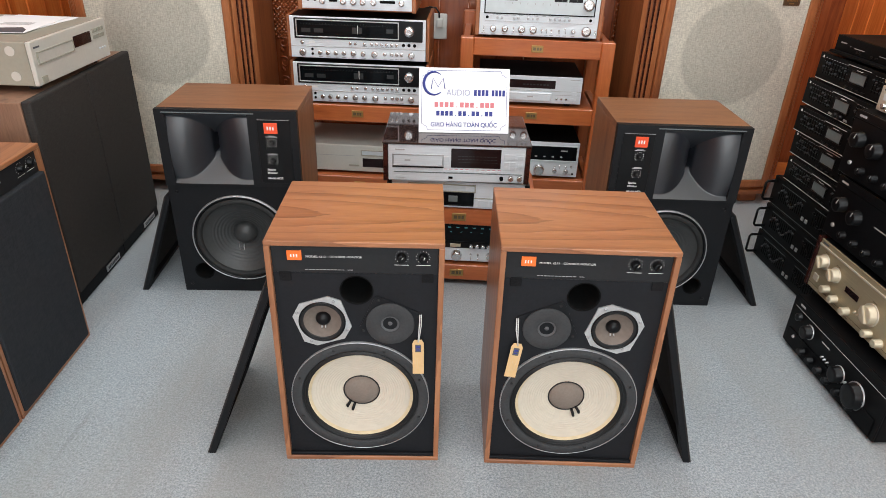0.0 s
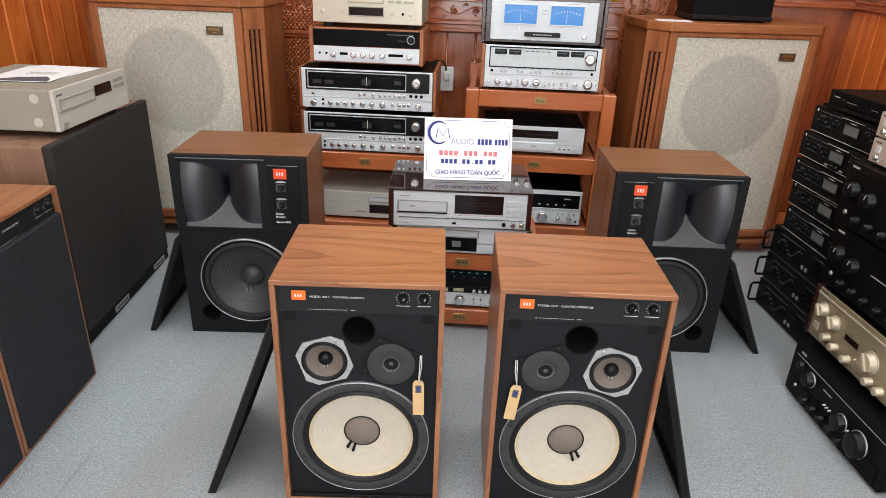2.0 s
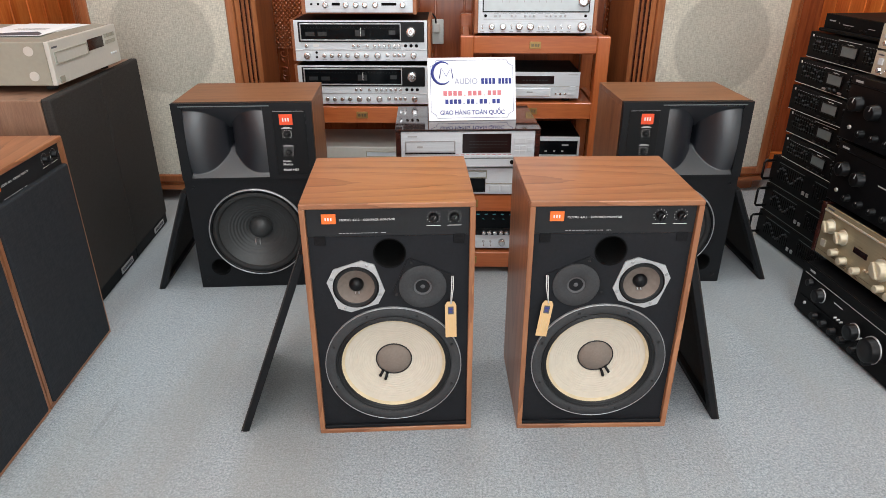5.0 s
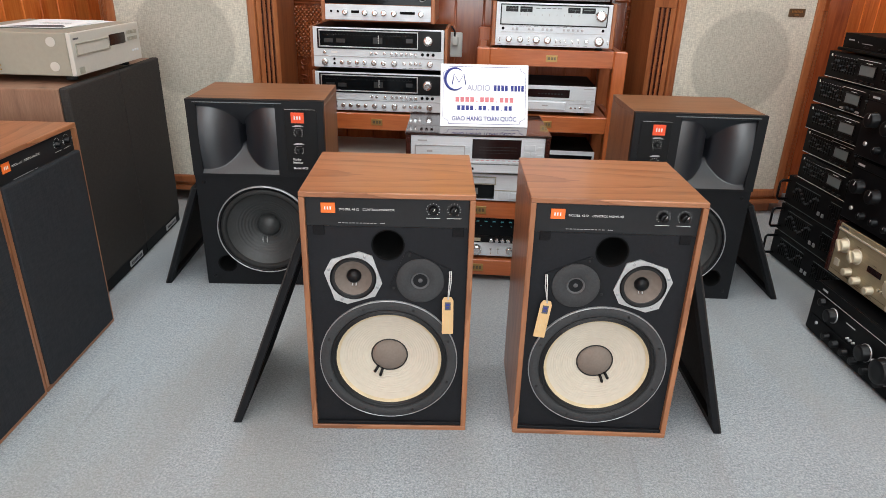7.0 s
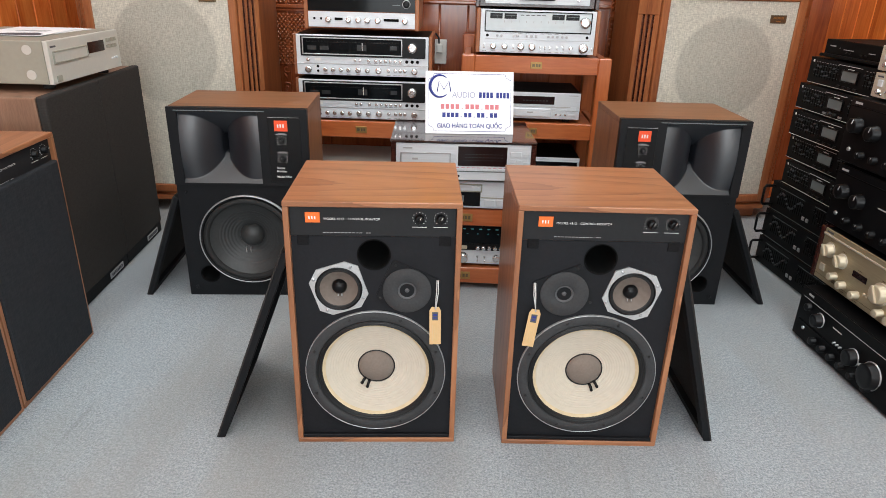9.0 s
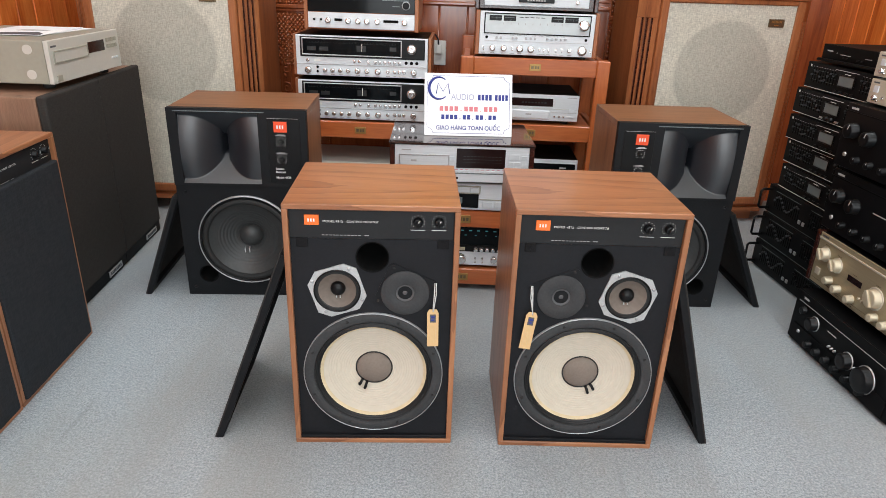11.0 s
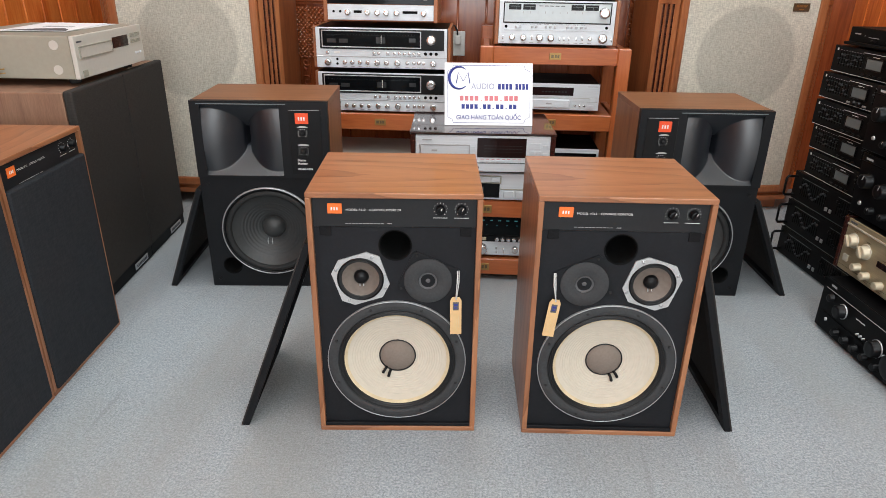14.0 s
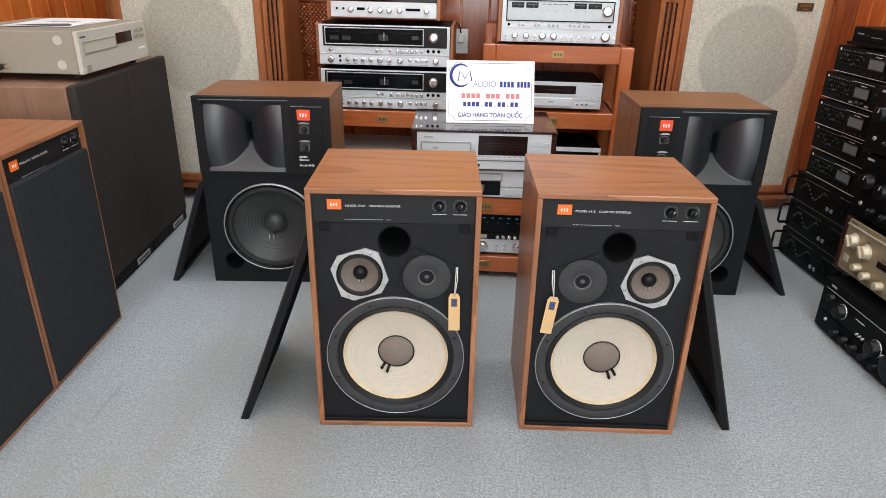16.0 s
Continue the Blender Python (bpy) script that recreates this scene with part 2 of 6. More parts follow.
plain("ring_silver", (0.47, 0.47, 0.48), 0.33, 0.7, 0.5, 0.08, 120)
plain("orange_badge", (0.88, 0.17, 0.025), 0.4, 0, 0.5, 0.05, 60)
plain("red_badge", (0.85, 0.085, 0.02), 0.4, 0, 0.5, 0.05, 60)
plain("print_white", (0.8, 0.8, 0.78), 0.6, 0, 0.3, 0.04)
plain("print_grey", (0.40, 0.40, 0.40), 0.6, 0, 0.3, 0.05)
plain("print_faded", (0.34, 0.36, 0.48), 0.6, 0, 0.3, 0.05)
plain("print_blue", (0.03, 0.045, 0.24), 0.5, 0, 0.3, 0.05)
plain("print_red", (0.60, 0.19, 0.21), 0.5, 0, 0.3, 0.05)
plain("acrylic_white", (0.84, 0.85, 0.88), 0.25, 0, 0.5, 0.02, 30)
plain("paper_white", (0.82, 0.83, 0.84), 0.7, 0, 0.2, 0.03, 30)
plain("paper_dark", (0.10, 0.10, 0.11), 0.6, 0, 0.2, 0.1, 30)
plain("kraft_tag", (0.66, 0.44, 0.22), 0.75, 0, 0.2, 0.08, 60)
plain("string_white", (0.6, 0.6, 0.58), 0.8, 0, 0.2, 0.1)
brushed("silver_face", (0.68, 0.72, 0.755), 0.32, 0.08)
brushed("silver_pale", (0.63, 0.67, 0.70), 0.38, 0.08)
brushed("champagne_face", (0.58, 0.53, 0.43), 0.36, 0.35)
brushed("gold_face", (0.43, 0.36, 0.235), 0.36, 0.55)
brushed("dark_alu", (0.004, 0.004, 0.0045), 0.45, 0.0)
MATS["dark_alu"].node_tree.nodes["Principled BSDF"].inputs["Specular IOR Level"].default_value = 0.12
plain("dial_dim", (0.035, 0.038, 0.040), 0.15, 0, 0.6, 0.2, 60)
plain("titan_case", (0.345, 0.34, 0.28), 0.45, 0.15, 0.5, 0.06, 90, 0.05)
plain("grey_case", (0.58, 0.57, 0.52), 0.4, 0.1, 0.5, 0.05, 90, 0.05)
plain("knob_chrome", (0.78, 0.78, 0.78), 0.2, 0.95, 0.5, 0.05, 60)
plain("knob_ivory", (0.54, 0.47, 0.34), 0.38, 0.35, 0.5, 0.05, 60)
plain("dial_glass", (0.004, 0.005, 0.006), 0.08, 0, 0.15, 0.1, 40)
plain("smoked_window", (0.016, 0.008, 0.008), 0.1, 0, 0.3, 0.1, 40)
plain("lacquer_top", (0.028, 0.013, 0.011), 0.035, 0, 0.9, 0.1, 40)
plain("meter_blue", (0.01, 0.13, 0.42), 0.15, 0, 0.4, 0.12, 30)
plain("meter_pale", (0.58, 0.64, 0.66), 0.3, 0, 0.5, 0.08, 30)
plain("lcd_grey", (0.15, 0.175, 0.175), 0.2, 0, 0.5, 0.08, 60)
plain("led_cyan", (0.06, 0.30, 0.36), 0.3, 0, 0.5, 0.1)
plain("foam_yellow", (0.86, 0.50, 0.015), 0.85, 0, 0.2, 0.08, 120, 0.2)
plain("brass_plate", (0.40, 0.25, 0.09), 0.35, 0.8, 0.5, 0.1, 120)
plain("bronze_badge", (0.16, 0.12, 0.07), 0.4, 0.7, 0.5, 0.2, 120)
plain("socket_white", (0.76, 0.76, 0.72), 0.45, 0, 0.5, 0.04, 60)
plain("plaster", (0.74, 0.73, 0.70), 0.85, 0, 0.2, 0.04, 30, 0.1)
plain("ceiling_white", (0.82, 0.82, 0.81), 0.9, 0, 0.2, 0.03, 30)
plain("velcro", (0.012, 0.012, 0.013), 0.95, 0, 0.1, 0.4, 300, 0.5)
plain("purple_cord", (0.14, 0.05, 0.50), 0.6, 0, 0.3, 0.2, 60)
plain("carton_white", (0.70, 0.70, 0.71), 0.7, 0, 0.2, 0.05, 30)
plain("cable_grey", (0.022, 0.022, 0.024), 0.45, 0, 0.5, 0.2, 90)
cloth_material("grille_linen", (0.585, 0.56, 0.475), 900, 0.34, True, (0.0, 0.702, 0.217))
cloth_material("grille_navy", (0.024, 0.0265, 0.031), 900, 0.3, False)
cloth_material("grille_black", (0.036, 0.033, 0.031), 900, 0.3, False)


MATS["horn_black"].node_tree.nodes["Principled BSDF"].inputs["Coat Weight"].default_value = 0.45
MATS["horn_black"].node_tree.nodes["Principled BSDF"].inputs["Coat Roughness"].default_value = 0.36
lit = MATS["meter_blue"].node_tree.nodes["Principled BSDF"]
lit.inputs["Emission Color"].default_value, lit.inputs["Emission Strength"].default_value = (0.01, 0.28, 0.72, 1), 0.34


# ---- mesh helpers ----
FRONT = Matrix.Rotation(radians(90), 4, "X")
TURN_X = Matrix.Rotation(radians(90), 4, "Y")


def bx(bm, x0, x1, y0, y1, z0, z1, bevel=0.0, mi=0, seg=1):
    r = bmesh.ops.create_cube(bm, size=1.0, matrix=Matrix.LocRotScale(((x0 + x1) / 2, (y0 + y1) / 2, (z0 + z1) / 2), None, (abs(x1 - x0), abs(y1 - y0), abs(z1 - z0))))
    faces = {f for v in r["verts"] for f in v.link_faces}
    for f in faces:
        f.material_index = mi
    if bevel:
        edges = list({e for v in r["verts"] for e in v.link_edges})
        out = bmesh.ops.bevel(bm, geom=edges, offset=bevel, segments=seg, affect="EDGES", profile=0.5)
        for f in out["faces"]:
            f.material_index = mi
    return bm


def cy(bm, r, h, m, seg=24, r2=None, mi=0):
    """A cylinder from m's origin along its z."""
    out = bmesh.ops.create_cone(bm, cap_ends=True, segments=seg, radius1=r, radius2=r if r2 is None else r2, depth=h, matrix=m @ Matrix.Translation((0, 0, h / 2)))
    for f in {f for v in out["verts"] for f in v.link_faces}:
        f.material_index = mi
        f.smooth = len(f.verts) == 4
    return bm


def lathe(bm, prof, m=Matrix(), seg=48, mi=0, smooth=True):
    rings = []
    for r, h in prof:
        if r < 1e-6:
            rings.append([bm.verts.new(m @ Vector((0, 0, h)))])
        else:
            rings.append([bm.verts.new(m @ Vector((r * math.cos(2 * math.pi * k / seg), r * math.sin(2 * math.pi * k / seg), h))) for k in range(seg)])
    for a, b in zip(rings, rings[1:]):
        for k in range(seg):
            j = (k + 1) % seg
            vs = [a[0], b[j], b[k]] if len(a) == 1 else [a[k], a[j], b[0]] if len(b) == 1 else [a[k], a[j], b[j], b[k]]
            f = bm.faces.new(vs)
            f.material_index, f.smooth = mi, smooth
    return bm


def tube(bm, pts, r, seg=8, mi=0):
    pts = [Vector(p) for p in pts]
    rings = []
    for i, p in enumerate(pts):
        d = (pts[min(i + 1, len(pts) - 1)] - pts[max(i - 1, 0)]).normalized()
        u = d.orthogonal().normalized() if not rings else (last - d * last.dot(d)).normalized()
        last = u
        w = d.cross(u)
        rr = r(i / (len(pts) - 1)) if callable(r) else r
        rings.append([bm.verts.new(p + rr * (math.cos(2 * math.pi * k / seg) * u + math.sin(2 * math.pi * k / seg) * w)) for k in range(seg)])
    for a, b in zip(rings, rings[1:]):
        for k in range(seg):
            f = bm.faces.new([a[k], a[(k + 1) % seg], b[(k + 1) % seg], b[k]])
            f.material_index, f.smooth = mi, True
    for ring in (rings[0], rings[-1]):
        bm.faces.new(ring).material_index = mi
    return bm


def prism(bm, outline, y0, y1, mi=0):
    """An outline in x and z, taken from y0 to y1."""
    a = [bm.verts.new((x, y0, z)) for x, z in outline]
    b = [bm.verts.new((x, y1, z)) for x, z in outline]
    n = len(a)
    for f in [bm.faces.new(a), bm.faces.new(b[::-1])] + [bm.faces.new([a[k], b[k], b[(k + 1) % n], a[(k + 1) % n]]) for k in range(n)]:
        f.material_index = mi
    return bm


def slab(bm, outline, z0, z1, mi=0):
    """An outline in x and y, taken from z0 to z1."""
    a = [bm.verts.new((x, y, z0)) for x, y in outline]
    b = [bm.verts.new((x, y, z1)) for x, y in outline]
    n = len(a)
    for f in [bm.faces.new(a[::-1]), bm.faces.new(b)] + [bm.faces.new([a[k], a[(k + 1) % n], b[(k + 1) % n], b[k]]) for k in range(n)]:
        f.material_index = mi
    return bm


def holed(bm, x0, x1, z0, z1, y, holes, mi=0, seg=64):
    """A flat board in x and z at y with round holes (x, z, radius)."""
    edges = []
    loops = [[(x0, z0), (x1, z0), (x1, z1), (x0, z1)]] + [[(cx + r * math.cos(2 * math.pi * k / seg), cz + r * math.sin(2 * math.pi * k / seg)) for k in range(seg)] for cx, cz, r in holes]
    for loop in loops:
        vs = [bm.verts.new((x, y, z)) for x, z in loop]
        edges += [bm.edges.new((vs[k], vs[(k + 1) % len(vs)])) for k in range(len(vs))]
    out = bmesh.ops.triangle_fill(bm, use_beauty=True, edges=edges, normal=(0, -1, 0))
    for f in out["geom"]:
        if isinstance(f, bmesh.types.BMFace):
            f.material_index = mi
    return bm


def mesh_of(name, bm, mats):
    bmesh.ops.recalc_face_normals(bm, faces=bm.faces)
    me = bpy.data.meshes.new(name)
    bm.to_mesh(me)
    bm.free()
    for m in ([mats] if isinstance(mats, str) else mats):
        me.materials.append(MATS[m])
    return me


def part(name, bm, mats, parent, label="", m=None):
    ob = new(name, mesh_of(name, bm, mats))
    ob.parent = parent
    if m is not None:
        ob.matrix_basis = m
    return tagged(ob, label) if label else ob


def sized(m, sx=1.0, sy=1.0, sz=1.0):
    """A pose with its own proportions."""
    return m @ Matrix.Diagonal((sx, sy, sz, 1))


SHARED = {}


def shared(name, key, make, mats, parent, m, label=""):
    """A part on mesh data that alike parts have in common."""
    if (name, key) not in SHARED:
        SHARED[(name, key)] = mesh_of(name, make(bmesh.new()), mats)
    ob = new(name, SHARED[(name, key)])
    ob.parent, ob.matrix_basis = parent, m
    return tagged(ob, label) if label else ob


def thing(name, label, category, m, group=""):
    ob = new(name)
    ob.empty_display_size = 0.05
    ob.matrix_basis = m
    return tagged(ob, label, category, group)


def structure(name, bm, mats, label="", m=None):
    ob = new(name, mesh_of(name, bm, mats))
    if m is not None:
        ob.matrix_basis = m
    return tagged(ob, label, kind="structure")


def words(name, body, height, mat, parent, m, label="", width=None, bold=0.0):
    """Lettering as a thin mesh; m's x runs along the line."""
    cu = bpy.data.curves.new(name, "FONT")
    cu.body, cu.size, cu.extrude, cu.offset, cu.align_x = body, 1.0, 0.0, bold, "LEFT"
    tmp = bpy.data.objects.new(name, cu)
    scene.collection.objects.link(tmp)
    me = bpy.data.meshes.new_from_object(tmp.evaluated_get(bpy.context.evaluated_depsgraph_get()))
    bpy.data.objects.remove(tmp)
    co = np.empty(len(me.vertices) * 3)
    me.vertices.foreach_get("co", co)
    co = co.reshape(-1, 3)
    cap = 0.7
    sy = height / cap
    sx = width / (co[:, 0].max() - co[:, 0].min()) if width else sy
    co[:, 0] = (co[:, 0] - co[:, 0].min()) * sx
    co[:, 1] *= sy
    me.vertices.foreach_set("co", co.ravel())
    me.materials.clear()
    me.materials.append(MATS[mat])
    ob = new(name, me)
    ob.parent, ob.matrix_basis = parent, m
    return tagged(ob, label) if label else ob


def at_front(x, y, z):
    """A pose on a front face: x right, y up the face, z out of it."""
    return Matrix.Translation((x, y, z)) @ FRONT


def bars(name, rows, mat, parent, y, label=""):
    """Unreadable print: thin flat bars (x0, x1, z0, z1) on a front face."""
    if len(rows) <= 6:
        for x0, x1, z0, z1 in rows:
            part(name, bx(bmesh.new(), x0, x1, y - 0.0006, y, z0, z1), mat, parent, label)
        return
    bm = bmesh.new()
    for x0, x1, z0, z1 in rows:
        bx(bm, x0, x1, y - 0.0006, y, z0, z1)
    return tagged(part(name, bm, mat, parent, label), kind="stuff")


def knob(parent, x, z, r, depth, mat="knob_chrome", y=0.0, pointer=None, flat=False, turn=20):
    def make(bm):
        prof = [(r * 1.06, 0), (r * 1.06, depth * 0.12), (r, depth * 0.16), (r * 0.96, depth * 0.92), (r * 0.86, depth), (r * 0.5, depth * 0.985), (0, depth * 0.985)]
        lathe(bm, prof, FRONT, 20)
        if flat:
            bx(bm, -r * 0.22, r * 0.22, -depth * 1.25, -depth * 0.9, -r * 0.95, r * 0.95, r * 0.08)
        if pointer:
            bx(bm, -r * 0.07, r * 0.07, -depth * (1.27 if flat else 1.02), -depth * 0.97, r * 0.25, r * 0.9, 0, 1)
        return bm
    return shared("knob", (r, depth, mat, pointer, flat), make, [mat, pointer] if pointer else [mat], parent, Matrix.Translation((x, y, z)) @ Matrix.Rotation(radians(turn), 4, "Y"))


def button(parent, x, z, w, h, depth, mat="silver_pale", y=0.0):
    return shared("button", (w, h, depth, mat), lambda bm: bx(bm, -w / 2, w / 2, -depth, 0, -h / 2, h / 2, min(w, h, depth) * 0.2), [mat], parent, Matrix.Translation((x, y, z)))


def lever(parent, x, z, mat="knob_chrome", y=0.0, length=0.012):
    def make(bm):
        cy(bm, 0.004, 0.002, FRONT, 12)
        tube(bm, [(0, 0, 0), (0, -length * 0.7, -length * 0.35), (0, -length, -length * 0.5)], lambda u: 0.0013 + 0.001 * u, 8)
        return bm
    return shared("switch", (length, mat), make, [mat], parent, Matrix.Translation((x, y, z)))


def slider(parent, x, z, h, pos, y=0.0, cap="knob_chrome"):
    shared("slot", h, lambda bm: bx(bm, -0.0012, 0.0012, -0.0012, 0, -h / 2, h / 2), ["void_black"], parent, Matrix.Translation((x, y, z)))
    shared("slider", cap, lambda bm: bx(bm, -0.0026, 0.0026, -0.007, 0, -0.0030, 0.0030, 0.0008), [cap], parent, Matrix.Translation((x, y - 0.0012, z + pos * h * 0.45)))


def window(parent, name, x0, x1, z0, z1, mat, y=0.0, frame_mat=None, label=""):
    w = part(name, bx(bmesh.new(), x0, x1, y - 0.002, y, z0, z1, 0.0008), mat, parent, label)
    if frame_mat:
        bm = bmesh.new()
        t = 0.004
        for a in ((x0 - t, x1 + t, z1, z1 + t), (x0 - t, x1 + t, z0 - t, z0), (x0 - t, x0, z0, z1), (x1, x1 + t, z0, z1)):
            bx(bm, a[0], a[1], y - 0.004, y, a[2], a[3], 0.0008)
        part("window_frame", bm, frame_mat, parent)
    return w


# ---- room ----
XL, XR, YB, YF, TOP = -1.80, 1.80, 3.30, -3.2, 2.9
structure("floor", bx(bmesh.new(), XL, XR, YF, YB, -0.12, 0), "carpet", "blue-grey mottled short-pile carpet floor")
structure("ceiling", bx(bmesh.new(), XL, XR, YF, YB, TOP, TOP + 0.12), "ceiling_white", "plain white ceiling")
wall_north = structure("wall_north", bx(bmesh.new(), XL - 0.12, XR + 0.12, YB, YB + 0.15, -0.12, TOP + 0.12), "carved_wood_z", "dark red-brown lacquered wooden wall with carved panels")
wall_west = structure("wall_west", bx(bmesh.new(), XL - 0.12, XL, YF, YB, -0.12, TOP + 0.12), "wall_wood_z", "red-brown lacquered plank wall with carved frieze")
# unseen stretch of this wall is made pale to bounce light westward
wall_east = structure("wall_east", bx(bmesh.new(), XR, XR + 0.12, YF, YB, -0.12, TOP + 0.12), "plaster", "wall faced with red-brown lacquered planks, unseen part pale to bounce light")
# unseen wall; the opening is invented to let the front fill and sky in
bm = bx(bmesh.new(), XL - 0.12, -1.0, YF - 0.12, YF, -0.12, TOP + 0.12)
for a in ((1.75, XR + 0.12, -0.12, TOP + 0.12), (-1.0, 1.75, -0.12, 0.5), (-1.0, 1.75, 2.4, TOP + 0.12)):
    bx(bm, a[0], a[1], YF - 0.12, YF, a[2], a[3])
structure("wall_south", bm, "plaster", "unseen plain light plaster wall with an opening for the added fill")
for lx in (-1.05, 0.05, 1.15):
    for ly in (-1.6, 0.35, 2.15):
        panel = thing("ceiling_light", "white rectangular ceiling light panel, switched on", "ceiling light", pose(lx, ly, TOP), "ceiling lights")
        part("frame", bx(bmesh.new(), -0.17, 0.17, -0.62, 0.62, -0.05, -0.001, 0.004), "ceiling_white", panel)


# ---- loudspeakers ----
def ring_plate(bm, outline, hole, y0, y1, seg=48):
    """A flat plate with an outline in x and z and one round hole."""
    cx, cz, r = hole
    round_ = [(cx + r * math.cos(2 * math.pi * k / seg), cz + r * math.sin(2 * math.pi * k / seg)) for k in range(seg)]
    for y in (y0, y1):
        edges = []
        for loop in (outline, round_):
            vs = [bm.verts.new((x, y, z)) for x, z in loop]
            edges += [bm.edges.new((vs[k], vs[(k + 1) % len(vs)])) for k in range(len(vs))]
        bmesh.ops.triangle_fill(bm, use_beauty=True, edges=edges, normal=(0, -1, 0))
    for loop in (outline, round_):
        a = [bm.verts.new((x, y0, z)) for x, z in loop]
        b = [bm.verts.new((x, y1, z)) for x, z in loop]
        for k in range(len(a)):
            bm.faces.new([a[k], a[(k + 1) % len(a)], b[(k + 1) % len(a)], b[k]])
    return bm


def control_monitor(name, label, m, flip=1, grille=False, tag=False, group="", D=0.30):
    """A walnut box, 0.366 wide, front at y 0; flip -1 mirrors the drivers."""
    W, H, T, R = 0.366, 0.6035, 0.0118, 0.012
    s = thing(name, label, "loudspeaker", m, group)
    part("top_panel", bx(bmesh.new(), -W / 2, W / 2, 0, D, H - T, H, 0.0015), "walnut_x", s, "orange-brown walnut veneer top")
    part("bottom_panel", bx(bmesh.new(), -W / 2, W / 2, 0, D, 0, T, 0.0015), "walnut_x", s)
    for q in (-1, 1):
        part("side_panel", bx(bmesh.new(), *sorted((q * W / 2, q * (W / 2 - T))), 0, D, T, H - T, 0.001), "walnut_z", s)
    part("back_panel", bx(bmesh.new(), -W / 2 + T, W / 2 - T, D - 0.015, D, T, H - T), "walnut_z", s)
    i = W / 2 - T
    wx, wz, px, pz, mx, mz, tx, tz = 0.0, 0.1915, 0.0, 0.4825, -0.076 * flip, 0.403, 0.070 * flip, 0.400
    part("baffle", holed(bmesh.new(), -i, i, T, 0.5245, R, [(wx, wz, 0.147), (px, pz, 0.033), (mx, mz, 0.052)]), "monitor_front", s, "black painted front board")
    part("bottom_rail", bx(bmesh.new(), -i, i, 0.003, R - 0.0004, T, T + 0.0085, 0.001), "baffle_black", s)
    strip = part("control_panel", bx(bmesh.new(), -i, i, R - 0.002, R + 0.004, 0.5253, H - T, 0.0008), "monitor_strip", s, "dark grey control strip with white print")
    badge = part("badge", bx(bmesh.new(), -0.139, -0.109, R - 0.0045, R - 0.002, 0.5555, 0.5780, 0.0006), "orange_badge", s, "orange maker's badge")
    y = R - 0.0045
    bars("badge_mark", [(-0.1318 + 0.0058 * k, -0.1292 + 0.0058 * k, 0.5632, 0.5700) for k in range(3)], "print_white", badge, y)
    words("model_text", "MODEL 4312", 0.0047, "print_white", strip, at_front(-0.101, R - 0.0026, 0.5615), width=0.041)
    words("model_text", "CONTROL MONITOR", 0.0047, "print_white", strip, at_front(-0.052, R - 0.0026, 0.5615), width=0.066)
    bars("fine_print", [(-0.104 + 0.0075 * k, -0.0985 + 0.0075 * k, 0.5325, 0.5336) for k in range(11)] + [(-0.016, -0.006, 0.5325, 0.5336)], "print_grey", strip, R - 0.002)
    for kx in (0.095, 0.139):
        k = knob(s, kx, 0.5665, 0.0092, 0.013, "plastic_black", R - 0.002, "print_white", True, 25)
        bars("dial_marks", [(kx + 0.0138 * math.sin(a) - 0.0007, kx + 0.0138 * math.sin(a) + 0.0007, 0.5665 + 0.0138 * math.cos(a) - 0.0007, 0.5665 + 0.0138 * math.cos(a) + 0.0007) for a in [radians(-140 + 28 * j) for j in range(11)]] + [(kx - 0.015, kx + 0.015, 0.5468, 0.5478)], "print_white", strip, R - 0.002)
    if grille:
        bm = bx(bmesh.new(), -i + 0.001, i - 0.001, -0.006, R - 0.001, T + 0.001, 0.533, 0.005, 0, 2)
        part("grille", bm, "grille_navy", s, "dark navy cloth grille")
        return s
    for q in (-0.146, 0.149):
        part("fastener", bx(bmesh.new(), q - 0.012, q + 0.012, R - 0.003, R, 0.505, 0.527, 0.001), "velcro", s, "square black hook-and-loop pad")
    # port
    part("port", lathe(bmesh.new(), [(0.036, -R + 0.0012), (0.0335, -R + 0.0015), (0.0325, -R - 0.004), (0.032, -0.16), (0, -0.161)], Matrix.Translation((px, 0, pz)) @ FRONT, 40), "void_black", s, "deep black bass port")
    # woofer
    wm = Matrix.Translation((wx, R, wz)) @ FRONT
    wf = part("woofer", lathe(bmesh.new(), [(0.157, 0.0), (0.157, 0.004), (0.1555, 0.006), (0.137, 0.0065), (0.1335, 0.004), (0.1325, -0.006)], wm, 72), "felt_grey", s, "large woofer in a black cast frame")
    part("trim_ring", lathe(bmesh.new(), [(0.1578, 0.0), (0.1578, 0.0058), (0.1570, 0.0064), (0.1558, 0.0062), (0.1558, 0.004)], wm, 72), "ring_silver", wf, "thin bright metal ring")
    part("surround", lathe(bmesh.new(), [(0.1345, 0.000), (0.1325, 0.0055), (0.1312, 0.0062), (0.1295, 0.0015), (0.1280, 0.0055), (0.1265, 0.0058), (0.1250, 0.0008), (0.1235, 0.0042), (0.1220, 0.0040), (0.1205, -0.004)], wm, 72), "foam_surround", wf, "black corrugated surround")
    prof, n = [(0.1195, -0.004), (0.1165, -0.006)], 56
    for k in range(n + 1):
        u = k / n
        prof.append((0.116 - 0.079 * u, -0.0065 - 0.018 * u ** 0.8 + 0.0005 * math.cos(k * math.pi * 2 / 4) * (1 if 0.12 < u < 0.9 else 0)))
    part("cone", lathe(bmesh.new(), prof, wm, 72), "cone_cream", wf, "cream ribbed paper cone")
